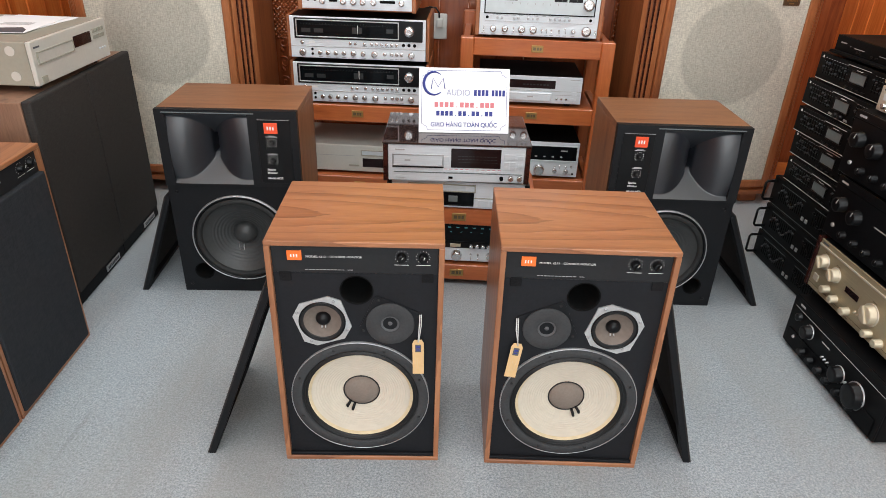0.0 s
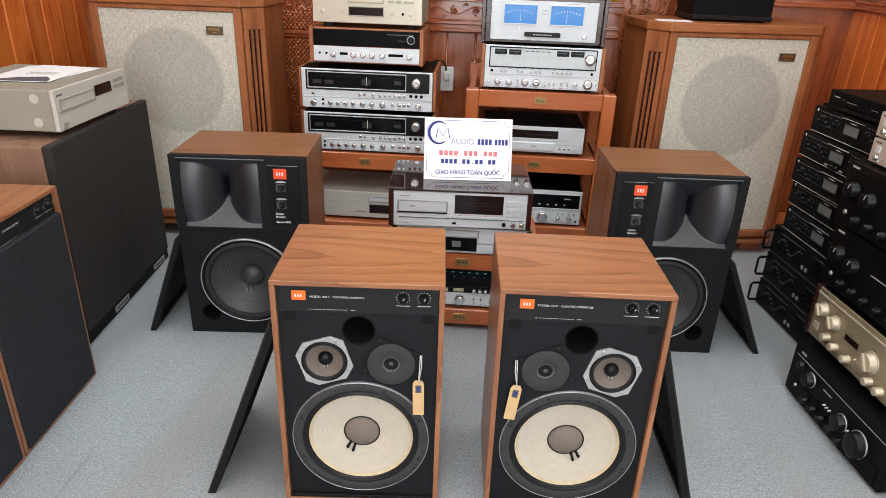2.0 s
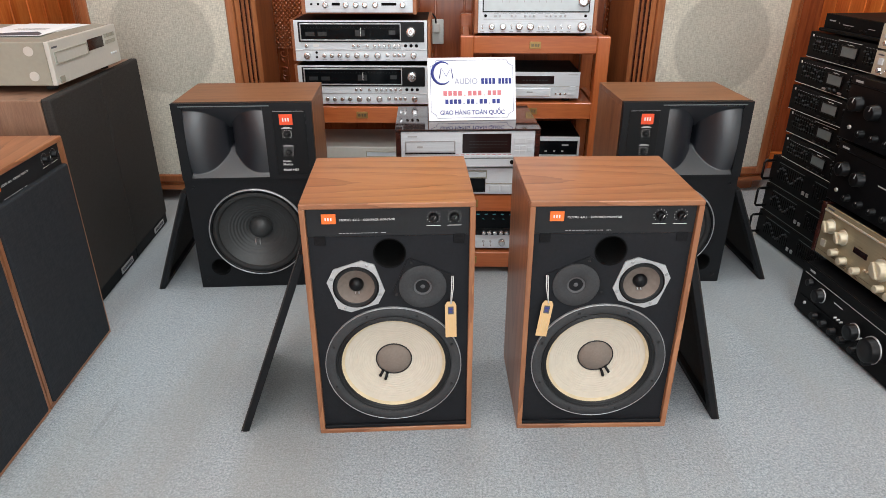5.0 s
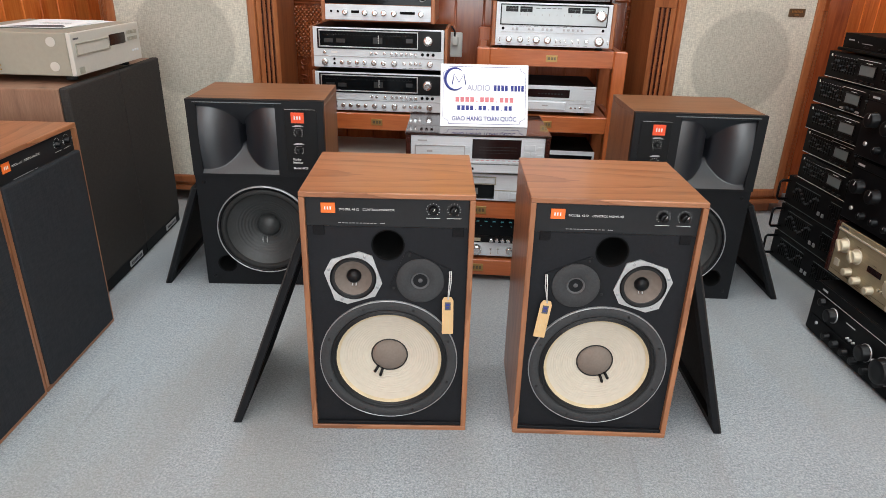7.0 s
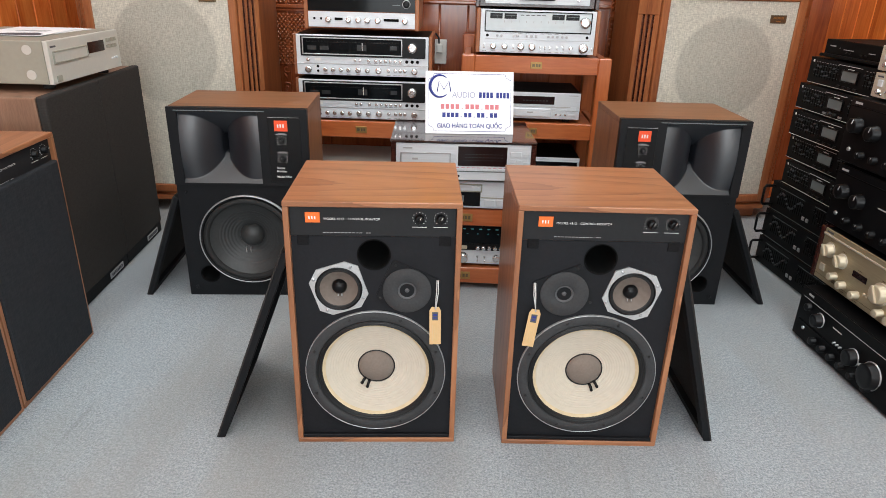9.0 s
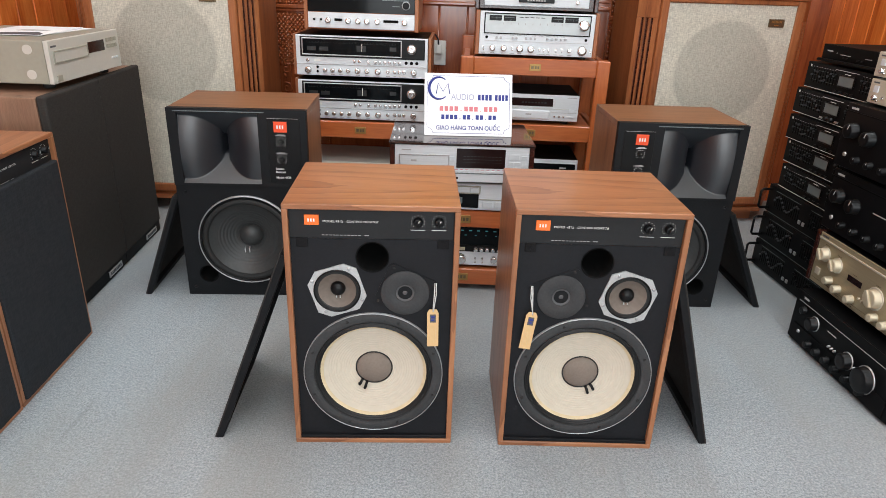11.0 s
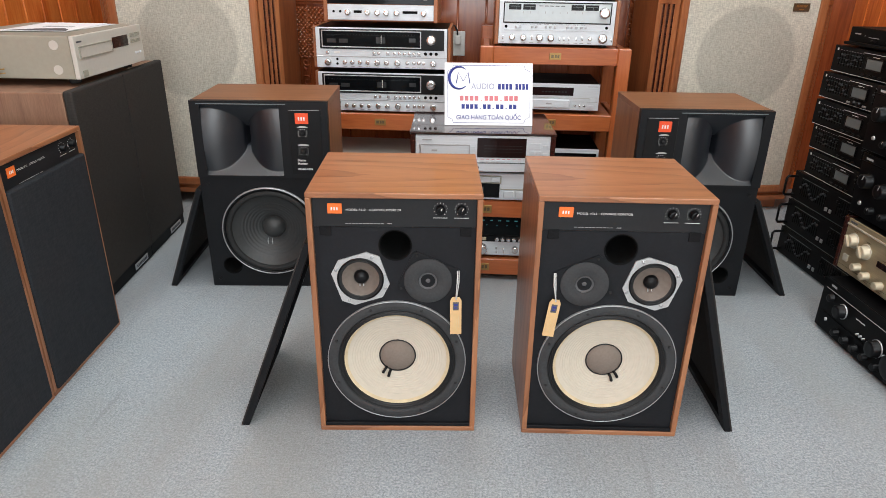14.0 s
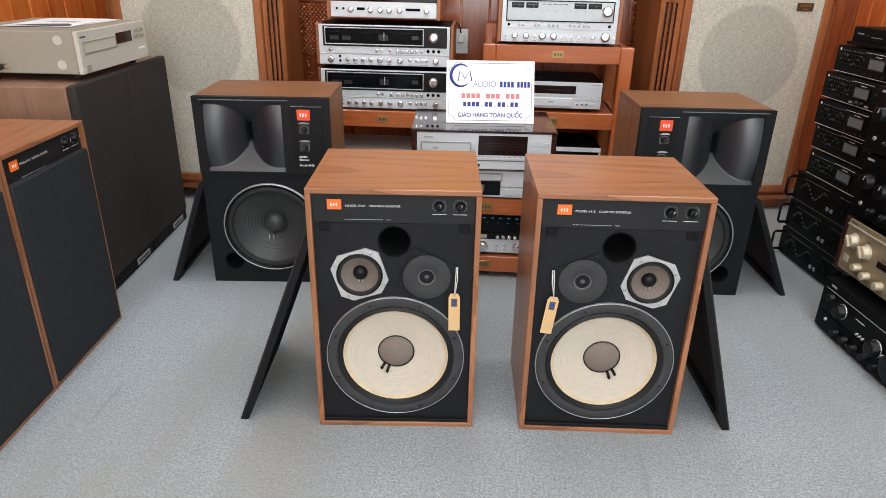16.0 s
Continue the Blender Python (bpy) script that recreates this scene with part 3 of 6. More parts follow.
    part("cone_edge", lathe(bmesh.new(), [(0.1216, -0.0015), (0.118, -0.0034), (0.1142, -0.0058)], wm, 72), "cone_edge_tan", wf, "tan glued cone edge")
    part("dust_cap", lathe(bmesh.new(), [(0.0415, -0.025), (0.039, -0.021), (0.032, -0.0165), (0.019, -0.012), (0, -0.0105)], wm, 40), "dust_cap", wf, "brown domed dust cap")
    part("cap_seam", lathe(bmesh.new(), [(0.0432, -0.0242), (0.0426, -0.0212), (0.0412, -0.0208), (0.0402, -0.0228)], wm, 40), "foam_surround", wf, "dark glue line round the cap")
    for dx, dz in ((-0.029 * flip, -0.034), (-0.0185 * flip, -0.0425)):
        part("lead", tube(bmesh.new(), [(wx + dx * 0.8, R + 0.026, wz + dz * 0.85), (wx + dx, R + 0.016, wz + dz), (wx + dx * 1.14, R + 0.012, wz + dz * 1.2), (wx + dx * 1.20, R + 0.020, wz + dz * 1.30)], 0.0034, 8), "plastic_black", wf, "short black lead wire")
    for k in range(8):
        a = radians(22.5 + 45 * k)
        shared("screw", "w", lambda b: lathe(b, [(0.0032, 0), (0.0032, 0.0015), (0.002, 0.0022), (0, 0.0018)], FRONT, 12), ["rubber"], wf, Matrix.Translation((wx + 0.146 * math.cos(a), R - 0.0065, wz + 0.146 * math.sin(a))))
    # midrange
    oct_ = []
    for ax, az in ((-0.063, 0.012), (-0.047, 0.044), (0.014, 0.064), (0.042, 0.054), (0.063, -0.012), (0.047, -0.044), (-0.014, -0.064), (-0.042, -0.054)):
        oct_.append((mx + ax * flip, mz + az))
    mm = Matrix.Translation((mx, R, mz)) @ FRONT
    md = part("midrange", ring_plate(bmesh.new(), oct_, (mx, mz, 0.048), R - 0.0035, R - 0.0002), "cast_silver", s, "midrange driver in an eight-sided silver frame")
    part("rim", lathe(bmesh.new(), [(0.0505, 0.0036), (0.0505, 0.0068), (0.049, 0.0078), (0.0475, 0.0068), (0.0465, 0.0)], mm, 48), "plastic_black", md)
    part("surround", lathe(bmesh.new(), [(0.047, 0.0052), (0.0445, 0.0042), (0.043, 0.0055), (0.0405, 0.0030)], mm, 48), "foam_surround", md)
    part("cone", lathe(bmesh.new(), [(0.0412, 0.0036), (0.038, 0.001), (0.031, -0.004), (0.024, -0.008), (0.0165, -0.0115), (0.0, -0.0115)], mm, 48), "mid_cone", md, "brown-grey shallow paper cone")
    part("dust_cap", lathe(bmesh.new(), [(0.0165, -0.011), (0.0160, -0.006), (0.012, 0.0005), (0.006, 0.003), (0, 0.0035)], mm, 32), "plastic_black", md, "black domed cap")
    for dx in (-0.003, 0.005):
        part("lead", tube(bmesh.new(), [(mx + dx * flip, R + 0.009, mz - 0.015), (mx + dx * flip, R + 0.004, mz - 0.021)], 0.0015, 6), "cast_silver", md)
    for ax, az in ((-0.053, 0.021), (0.026, 0.052), (0.053, -0.021), (-0.026, -0.052)):
        shared("screw", "m", lambda b: lathe(b, [(0.0036, 0), (0.0036, 0.001), (0.0025, 0.002), (0, 0.0016)], FRONT, 12), ["ring_silver"], md, Matrix.Translation((mx + ax * flip, R - 0.0035, mz + az)))
    # tweeter
    tw = part("tweeter", prism(bmesh.new(), [(tx + a * flip, tz + b) for a, b in ((-0.026, 0.070), (-0.034, 0.064), (-0.066, -0.012), (-0.066, -0.026), (0.02, -0.05), (0.066, 0.004), (0.072, 0.020), (0.066, 0.028))], R - 0.0025, R - 0.0003), "baffle_strip", s, "black tweeter on a triangular plate")
    tm = Matrix.Translation((tx, R, tz)) @ FRONT
    part("foam_ring", lathe(bmesh.new(), [(0.0525, 0.0026), (0.0525, 0.0055), (0.051, 0.0068), (0.022, 0.0068), (0.020, 0.0050), (0.0195, 0.002)], tm, 48), "felt_grey", tw, "round dark grey felt ring")
    part("cone", lathe(bmesh.new(), [(0.0205, 0.0045), (0.019, 0.006), (0.0165, 0.003), (0.009, -0.002), (0.0065, 0.0015), (0.003, 0.004), (0, 0.0045)], tm, 40), "paper_grey", tw, "small dark paper cone")
    for ax, az in ((-0.024, 0.060), (0.062, 0.019), (-0.058, -0.019)):
        shared("screw", "w", None, None, tw, Matrix.Translation((tx + ax * flip, R - 0.0025, tz + az)))
    if tag:
        tgx = 0.131 * flip
        lean = 2 if flip > 0 else 7
        tg = part("price_tag", prism(bmesh.new(), [(a, b) for a, b in ((-0.0125, -0.090), (0.0125, -0.090), (0.0125, -0.006), (0.008, 0.003), (-0.008, 0.003), (-0.0125, -0.006))], -0.0008, 0.0008), "kraft_tag", s, "kraft paper price tag on a string", Matrix.Translation((tgx, -0.004, 0.364)) @ Matrix.Rotation(radians(lean if flip < 0 else -1), 4, "Y"))
        bars("tag_stamp", [(-0.0065, 0.0065, -0.029, -0.009)], "paper_dark", tg, -0.0009)
        bars("tag_stamp", [(-0.004, 0.004, -0.018, -0.013), (-0.004, 0.003, -0.024, -0.021)], "print_blue", tg, -0.0016)
        bars("tag_print", [(-0.006 + 0.004 * k, -0.0056 + 0.004 * k, -0.080 + 0.006 * (k % 2), -0.042 - 0.004 * (k % 3)) for k in range(4)], "cone_edge_tan", tg, -0.0009)
        part("string", tube(bmesh.new(), [(tgx + 0.003 * flip, R - 0.005, 0.426), (tgx + 0.002 * flip, -0.002, 0.40), (tgx, -0.005, 0.362)], 0.0012, 6), "string_white", s)
        part("string", tube(bmesh.new(), [(tgx + 0.006 * flip, R - 0.005, 0.426), (tgx + 0.006 * flip, -0.001, 0.40), (tgx + 0.001, -0.0055, 0.362)], 0.0012, 6), "string_white", s)
    return s


def studio_monitor(label, m, flip=1):
    """A wide horn over a large woofer, 0.406 wide, origin at the front's middle."""
    W, H, D = 0.408, 0.635, 0.31
    s = thing("studio_monitor", label, "loudspeaker", m, "studio monitors")
    X = lambda u: (u - 0.204) * flip
    for nm, a, mt in (("top_panel", (-W / 2, W / 2, 0.020, D, H - 0.018, H), "teak_x"), ("bottom_panel", (-W / 2, W / 2, 0.020, D, 0, 0.018), "teak_x"), ("side_panel", (-W / 2, -W / 2 + 0.018, 0.020, D, 0.018, H - 0.018), "teak_z"), ("side_panel", (W / 2 - 0.018, W / 2, 0.020, D, 0.018, H - 0.018), "teak_z"), ("back_panel", (-W / 2 + 0.018, W / 2 - 0.018, D - 0.015, D, 0.018, H - 0.018), "teak_z")):
        part(nm, bx(bmesh.new(), *a, 0.001), mt, s, "brown walnut veneer" if nm == "top_panel" else "")
    # lower board with woofer and port openings
    bm = holed(bmesh.new(), -W / 2, W / 2, 0, 0.390, 0.006, [(X(0.205), 0.203, 0.143), (X(0.071), 0.078, 0.028)])
    part("baffle", bm, "baffle_black", s, "black painted lower front board")
    for a in ((-W / 2, -W / 2 + 0.004, 0, 0.39), (W / 2 - 0.004, W / 2, 0, 0.39), (-W / 2 + 0.004, W / 2 - 0.004, 0, 0.004)):
        part("board_edge", bx(bmesh.new(), a[0], a[1], 0.0062, 0.0198, a[2], a[3]), "baffle_black", s)
    # upper panel round the horn
    hx0, hx1, hz0, hz1 = 0.029, 0.264, 0.398, 0.622
    bm = bmesh.new()
    rim = [[[bm.verts.new((X(u), y, z)) for u, z in loop] for loop in (((0, 0.391), (0.408, 0.391), (0.408, H), (0, H)), ((hx0, hz0), (hx1, hz0), (hx1, hz1), (hx0, hz1)))] for y in (-0.003, 0.0198)]
    for k in range(4):
        j = (k + 1) % 4
        for f in ((rim[0][0][k], rim[0][0][j], rim[0][1][j], rim[0][1][k]), (rim[1][0][k], rim[1][0][j], rim[1][1][j], rim[1][1][k]), (rim[0][0][k], rim[0][0][j], rim[1][0][j], rim[1][0][k]), (rim[0][1][k], rim[0][1][j], rim[1][1][j], rim[1][1][k])):
            bm.faces.new(f)
    up = part("upper_panel", bm, "baffle_strip", s, "satin black upper front panel")
    # horn: sides flare from a narrow slot, top and bottom from a tall one
    bm = bmesh.new()
    cx, cz, hw, hh, deep = (hx0 + hx1) / 2, (hz0 + hz1) / 2, (hx1 - hx0) / 2, (hz1 - hz0) / 2, 0.084
    nx, nz = 130, 120
    grid = []
    for j in range(nz + 1):
        row = []
        for k in range(nx + 1):
            x, z = (-1 + 2 * k / nx) * hw, (-1 + 2 * j / nz) * hh
            u, b, t = max(abs(x) - 0.006, 0) / (hw - 0.006), z / hh, max(abs(z) - 0.030, 0) / (hh - 0.030)
            bulge, flare = 0.17 * min(u / 0.035, 1) + 0.84 * (1 - (1 - u) ** 2.5) - (0.03 + 0.15 * u) * b * b, t ** 0.97
            slot = 0.09 if abs(x) < 0.0065 and abs(z) < 0.031 else 0
            row.append(bm.verts.new((X(cx + x), -0.002 + deep * (1 - max(0.5 * (bulge + flare + math.sqrt((bulge - flare) ** 2 + 0.00012)), 0)) + slot, cz + z)))
        grid.append(row)
    for j in range(nz):
        for k in range(nx):
            bm.faces.new([grid[j][k], grid[j][k + 1], grid[j + 1][k + 1], grid[j + 1][k]]).smooth = True
    part("horn", bm, "horn_black", s, "black flared horn with two rounded lobes")
    bm = bmesh.new()
    for z in (0.6265,):
        bx(bm, *sorted((X(0.022), X(0.285))), -0.006, -0.003, z - 0.0012, z + 0.0012)
    part("horn_trim", bm, "lcd_grey", up, "thin bright line along the horn")
    # control column
    part("control_panel", bx(bmesh.new(), *sorted((X(0.291), X(0.388))), -0.0048, -0.003, 0.405, 0.612, 0.0006), "plastic_black", up, "black control plate with white print")
    y = -0.0048
    bars("plate_line", [(*sorted((X(0.293), X(0.384))), 0.6085, 0.6095)], "print_grey", up, y)
    bd = part("badge", bx(bmesh.new(), *sorted((X(0.311), X(0.350))), -0.0072, -0.0048, 0.567, 0.600, 0.0006), "red_badge", s, "orange-red maker's badge")
    c = X(0.3305)
    bars("badge_mark", [(c - 0.0105 + 0.0080 * k, c - 0.0065 + 0.0080 * k, 0.578, 0.589) for k in range(3)], "print_white", bd, -0.0072)
    for z in (0.537, 0.480):
        knob(s, c, z, 0.0075, 0.012, "plastic_black", y, "print_grey", True, -20)
        bars("dial_marks", [(c + 0.0135 * math.sin(a) - 0.001, c + 0.0135 * math.sin(a) + 0.001, z + 0.0135 * math.cos(a) - 0.001, z + 0.0135 * math.cos(a) + 0.001) for a in [radians(-140 + 28 * j) for j in range(11)]] + [(c - 0.016, c + 0.016, z + 0.0185, z + 0.0197), (c - 0.010, c + 0.010, z + 0.0215, z + 0.0227)], "print_white", up, y)
    words("model_text", "Studio", 0.0068, "print_white", up, at_front(c - 0.02, y - 0.0006, 0.4475), width=0.024, bold=0.02)
    words("model_text", "Monitor", 0.0068, "print_white", up, at_front(c - 0.02, y - 0.0006, 0.437), width=0.030, bold=0.02)
    words("model_text", "Model 4425", 0.0068, "print_white", up, at_front(c - 0.02, y - 0.0006, 0.419), width=0.044, bold=0.02)
    # woofer
    wm = Matrix.Translation((X(0.205), 0.006, 0.203)) @ FRONT
    wf = part("woofer", lathe(bmesh.new(), [(0.154, 0.0), (0.154, 0.005), (0.1505, 0.0075), (0.142, 0.006), (0.1415, -0.002)], wm, 72), "plastic_black", s, "large woofer with a black paper cone")
    part("trim_ring", lathe(bmesh.new(), [(0.1545, 0.0), (0.1545, 0.0055), (0.153, 0.0075), (0.150, 0.008), (0.1495, 0.006)], wm, 72), "ring_silver", wf, "bright metal ring")
    part("surround", lathe(bmesh.new(), [(0.143, 0.004), (0.139, 0.010), (0.132, 0.012), (0.126, 0.009), (0.1235, 0.001)], wm, 72), "rubber", wf, "thick rounded black surround")
    prof, n = [], 36
    for k in range(n + 1):
        u = k / n
        prof.append((0.124 - 0.086 * u, 0.001 - 0.048 * u ** 0.85 + 0.0009 * math.cos(k * math.pi / 2) * (1 if 0.3 < u < 0.95 else 0)))
    part("cone", lathe(bmesh.new(), prof, wm, 72), "cone_dark", wf, "dark ribbed paper cone")
    part("dust_cap", lathe(bmesh.new(), [(0.0385, -0.046), (0.037, -0.038), (0.032, -0.028), (0.022, -0.0205), (0.010, -0.0175), (0, -0.017)], wm, 40), "cone_dark", wf, "black domed dust cap")
    for dx in (-0.018, -0.004):
        part("lead", tube(bmesh.new(), [(X(0.205 + dx), 0.036, 0.167), (X(0.205 + dx), 0.028, 0.160), (X(0.207 + dx), 0.022, 0.151)], 0.0017, 6), "ring_silver", wf)
    for k in range(8):
        a = radians(45 * k)
        shared("screw", "w", None, None, wf, Matrix.Translation((X(0.205) + 0.147 * math.cos(a), -0.001, 0.203 + 0.147 * math.sin(a))))
    part("port", lathe(bmesh.new(), [(0.031, -0.0045), (0.0285, -0.0055), (0.0275, -0.012), (0.027, -0.14), (0, -0.141)], Matrix.Translation((X(0.071), 0, 0.078)) @ FRONT, 36), "void_black", s, "black round bass port")
    for u, z in ((0.025, 0.365), (0.383, 0.365), (0.025, 0.03), (0.383, 0.03)):
        shared("grille_socket", "g", lambda b: lathe(b, [(0.006, 0), (0.006, 0.002), (0.003, 0.0025), (0.003, 0.0005), (0, 0.0005)], FRONT, 16), ["plastic_black"], s, Matrix.Translation((X(u), 0.006, z)))
    return s


MON = "walnut control monitor with cream woofer, price tag hanging, on the carpet"
control_monitor("control_monitor", MON, sized(pose(-0.083, 1.2045, 0, 0, 0, 4.3), 1.004, 1, 0.994), 1, False, True, "control monitors", 0.316)
control_monitor("control_monitor", MON, sized(pose(0.397, 1.229, 0, 0, 0, 2.5), 1.004, 1, 0.994), -1, False, True, "control monitors", 0.310)
SIDE = "walnut control monitor with dark cloth grille, facing across the carpet"
control_monitor("control_monitor", SIDE, sized(pose(-0.986, 1.449, 0, 0, 0, 94.0), 1.012, 1, 1.022), 1, True, False, "grilled control monitors", 0.338)
control_monitor("control_monitor", SIDE, sized(pose(-0.960, 1.074, 0, 0, 0, 93.6), 1.012, 1, 1.022), 1, True, False, "grilled control monitors", 0.338)
control_monitor("control_monitor", "walnut control monitor behind the row, white carton on top", sized(pose(-1.345, 1.455, 0, 0, 0, 93), 1.012, 1, 1.022), 1, True, False, "grilled control monitors")
BACKMON = "black-fronted studio monitor with horn, walnut cabinet, on the carpet"
studio_monitor(BACKMON, sized(pose(-0.603, 1.929, 0, 0, 0, 4.8), 1.04, 1, 1.004))
studio_monitor(BACKMON, pose(0.777, 1.991, 0, 0, 0, 3.0), -1)


def loose_grille(label, m, w, h, t=0.019):
    """A cloth frame seen from its open back: y 0 is the cloth side, x across, z up."""
    g = thing("speaker_grille", label, "speaker grille", m, "loose speaker grilles")
    part("cloth", bx(bmesh.new(), -w / 2, w / 2, 0, 0.004, 0, h, 0.0015), "grille_black", g, "stretched black cloth")
    bm = bmesh.new()
    e = 0.03
    for a in ((-w / 2, -w / 2 + e, 0, h), (w / 2 - e, w / 2, 0, h), (-w / 2 + e, w / 2 - e, 0, e), (-w / 2 + e, w / 2 - e, h - e, h)):
        bx(bm, a[0], a[1], 0.004, t, a[2], a[3], 0.001)
    part("frame", bm, "baffle_black", g, "black wooden frame")
    for px in (-w / 2 + 0.015, w / 2 - 0.015):
        for pz in (h - 0.02,):
            part("peg", cy(bmesh.new(), 0.004, 0.008, Matrix.Translation((px, t, pz)) @ Matrix.Rotation(radians(-90), 4, "X"), 10), "plastic_black", g)
    return g


def leaning(foot, top, yaw, w, h, label, back_to_right):
    """Stands a loose grille on its long edge so that it leans in x from foot to top."""
    fx, fy = foot
    a = math.degrees(math.atan2(top - fx, math.sqrt(max(h * h - (top - fx) ** 2, 1e-6))))
    base = pose(fx, fy, 0, 0, a, yaw)
    turn = pose(0, 0, 0, 0, 0, -90 if back_to_right else 90)
    return loose_grille(label, base @ turn, w, h)


LEAN_G = "loose black cloth speaker grille leaning against a monitor's side"
leaning((-0.477, 1.36), -0.294, 4.5, 0.335, 0.515, LEAN_G, True)
leaning((0.719, 1.435), 0.575, 2.5, 0.335, 0.515, LEAN_G, False)
leaning((-0.979, 2.10), -0.848, 5.0, 0.40, 0.375, LEAN_G, True)
leaning((1.144, 2.223), 0.990, 3.0, 0.40, 0.375, LEAN_G, False)


def tall_speaker(label, m, hf=0.325):
    """A big floor cabinet with bevelled corners, slotted cheeks and linen front."""
    s = thing("floor_speaker", label, "loudspeaker", m, "tall linen speakers")
    hw, ch, D = hf + 0.062, 0.078, 0.36
    oct_ = lambda g=0.0: [(-hf - g * 0.4, -g), (hf + g * 0.4, -g), (hw + g, ch - g * 0.4), (hw + g, D), (-hw - g, D), (-hw - g, ch - g * 0.4)]
    body = [(-hf, 0.014), (hf, 0.014), (hw, ch), (hw, D), (-hw, D), (-hw, ch)]
    part("cabinet", slab(bmesh.new(), body, 0.075, 1.006), "cabinet_wood_z", s, "brown wooden cabinet with bevelled corners")
    bm = slab(bmesh.new(), oct_(0.012), 1.006, 1.042)
    bmesh.ops.bevel(bm, geom=list(bm.edges), offset=0.004, segments=2, affect="EDGES", profile=0.5)
    part("top", bm, "cabinet_wood_x", s, "brown wooden top board")
    part("plinth", slab(bmesh.new(), oct_(0.004), 0.055, 0.075), "cabinet_wood_x", s)
    for q in (-0.26, 0.26):
        for w in (0.07, 0.31):
            part("foot", bx(bmesh.new(), q - 0.045, q + 0.045, w - 0.035, w + 0.035, 0, 0.055, 0.006), "cabinet_wood_x", s, "square wooden foot")
    bm = bmesh.new()
    e = 0.032
    for a in ((-hf, -hf + e, 0.09, 1.005), (hf - e, hf, 0.09, 1.005), (-hf + e, hf - e, 0.985, 1.005), (-hf + e, hf - e, 0.09, 0.125)):
        bx(bm, a[0], a[1], -0.006, 0.0138, a[2], a[3], 0.004)
    part("front_frame", bm, "cabinet_wood_z", s, "raised wooden frame round the cloth")
    i = hf - e - 0.001
    bm = bx(bmesh.new(), -i, i, 0.002, 0.0135, 0.126, 0.984)
    part("grille", bm, "grille_linen", s, "beige woven linen grille")
    bd = part("badge", bx(bmesh.new(), 0.165, 0.235, -0.004, 0.001, 0.897, 0.930, 0.001), "bronze_badge", s, "small bronze maker's plate")
    bars("badge_mark", [(0.176 + 0.006 * k, 0.180 + 0.006 * k, 0.914, 0.923) for k in range(8)] + [(0.190, 0.210, 0.903, 0.907)], "brass_plate", bd, -0.004)
    for side in (-1, 1):
        mid = Vector((side * (hf + hw) / 2, (0.014 + ch) / 2, 0))
        ang = math.degrees(math.atan2(ch - 0.014, hw - hf)) * side
        cm = Matrix.Translation(mid) @ Matrix.Rotation(radians(ang), 4, "Z")
        bm = bmesh.new()
        hwid = 0.047
        bx(bm, -hwid, hwid, -0.012, -0.0005, 0.92, 1.004, 0.002)
        bx(bm, -hwid, hwid, -0.012, -0.0005, 0.09, 0.13, 0.002)
        bx(bm, -hwid, -0.026, -0.012, -0.0005, 0.13, 0.92, 0.002)
        bx(bm, 0.026, hwid, -0.012, -0.0005, 0.13, 0.92, 0.002)
        ck = part("cheek", bm, "cabinet_wood_z", s, "slotted wooden corner panel", cm)
        for q in (-0.0105, 0.0105):
            part("slat", bx(bmesh.new(), q - 0.005, q + 0.005, -0.011, -0.0005, 0.13, 0.92, 0.0015), "cabinet_wood_z", ck)
        # slots are shallow: their shade is put into a dark rosewood-coloured strip
        part("slot_back", bx(bmesh.new(), -0.026, 0.026, -0.002, -0.0004, 0.13, 0.92), "rosewood", ck, "slot backs darkened to stand for shade")
    return s


TALL = "tall brown wooden speaker with beige linen front and slotted corners"
tall_speaker(TALL, sized(pose(-1.166, 2.735, 0), 1, 1, 1.005), 0.315)
tall_speaker(TALL, sized(pose(1.187, 2.880, 0, 0, 0, 9.5), 1, 1, 0.975), 0.315)


def black_box(label, m, w, d, h):
    s = thing("black_cabinet", label, "loudspeaker", m, "black cabinets on top")
    part("body", bx(bmesh.new(), -w / 2, w / 2, 0, d, 0.012, h, 0.006, 0, 2), "case_black", s)
    part("base_frame", bx(bmesh.new(), -w / 2 - 0.004, w / 2 + 0.004, -0.004, d, 0.006, 0.026, 0.004), "plastic_black", s, "black rubber bottom edge")
    for q in (-w / 2 + 0.03, w / 2 - 0.03):
        for z in (0.03, d - 0.03):
            part("foot", cy(bmesh.new(), 0.012, 0.007, Matrix.Translation((q, z, 0)), 14), "rubber", s)
    return s


black_box("plain black cabinet standing on the tall speaker", pose(-1.132, 2.790, 1.0482, 0, 0, 5), 0.325, 0.22, 0.42)
black_box("plain black cabinet standing on the tall speaker", pose(1.142, 2.950, 1.0165, 0, 0, 3), 0.325, 0.22, 0.42)
for name, m, w, d in (("paper_sheet", pose(-0.89, 2.79, 1.0476, 0, 0, 12), 0.16, 0.10), ("paper_sheet", pose(0.90, 2.91, 1.0162, 0, 0, -4), 0.14, 0.09)):
    tagged(new(name, mesh_of(name, bx(bmesh.new(), -w / 2, w / 2, -d / 2, d / 2, 0, 0.0015), "paper_white")), "white paper lying under the black cabinet", "paper").matrix_basis = m


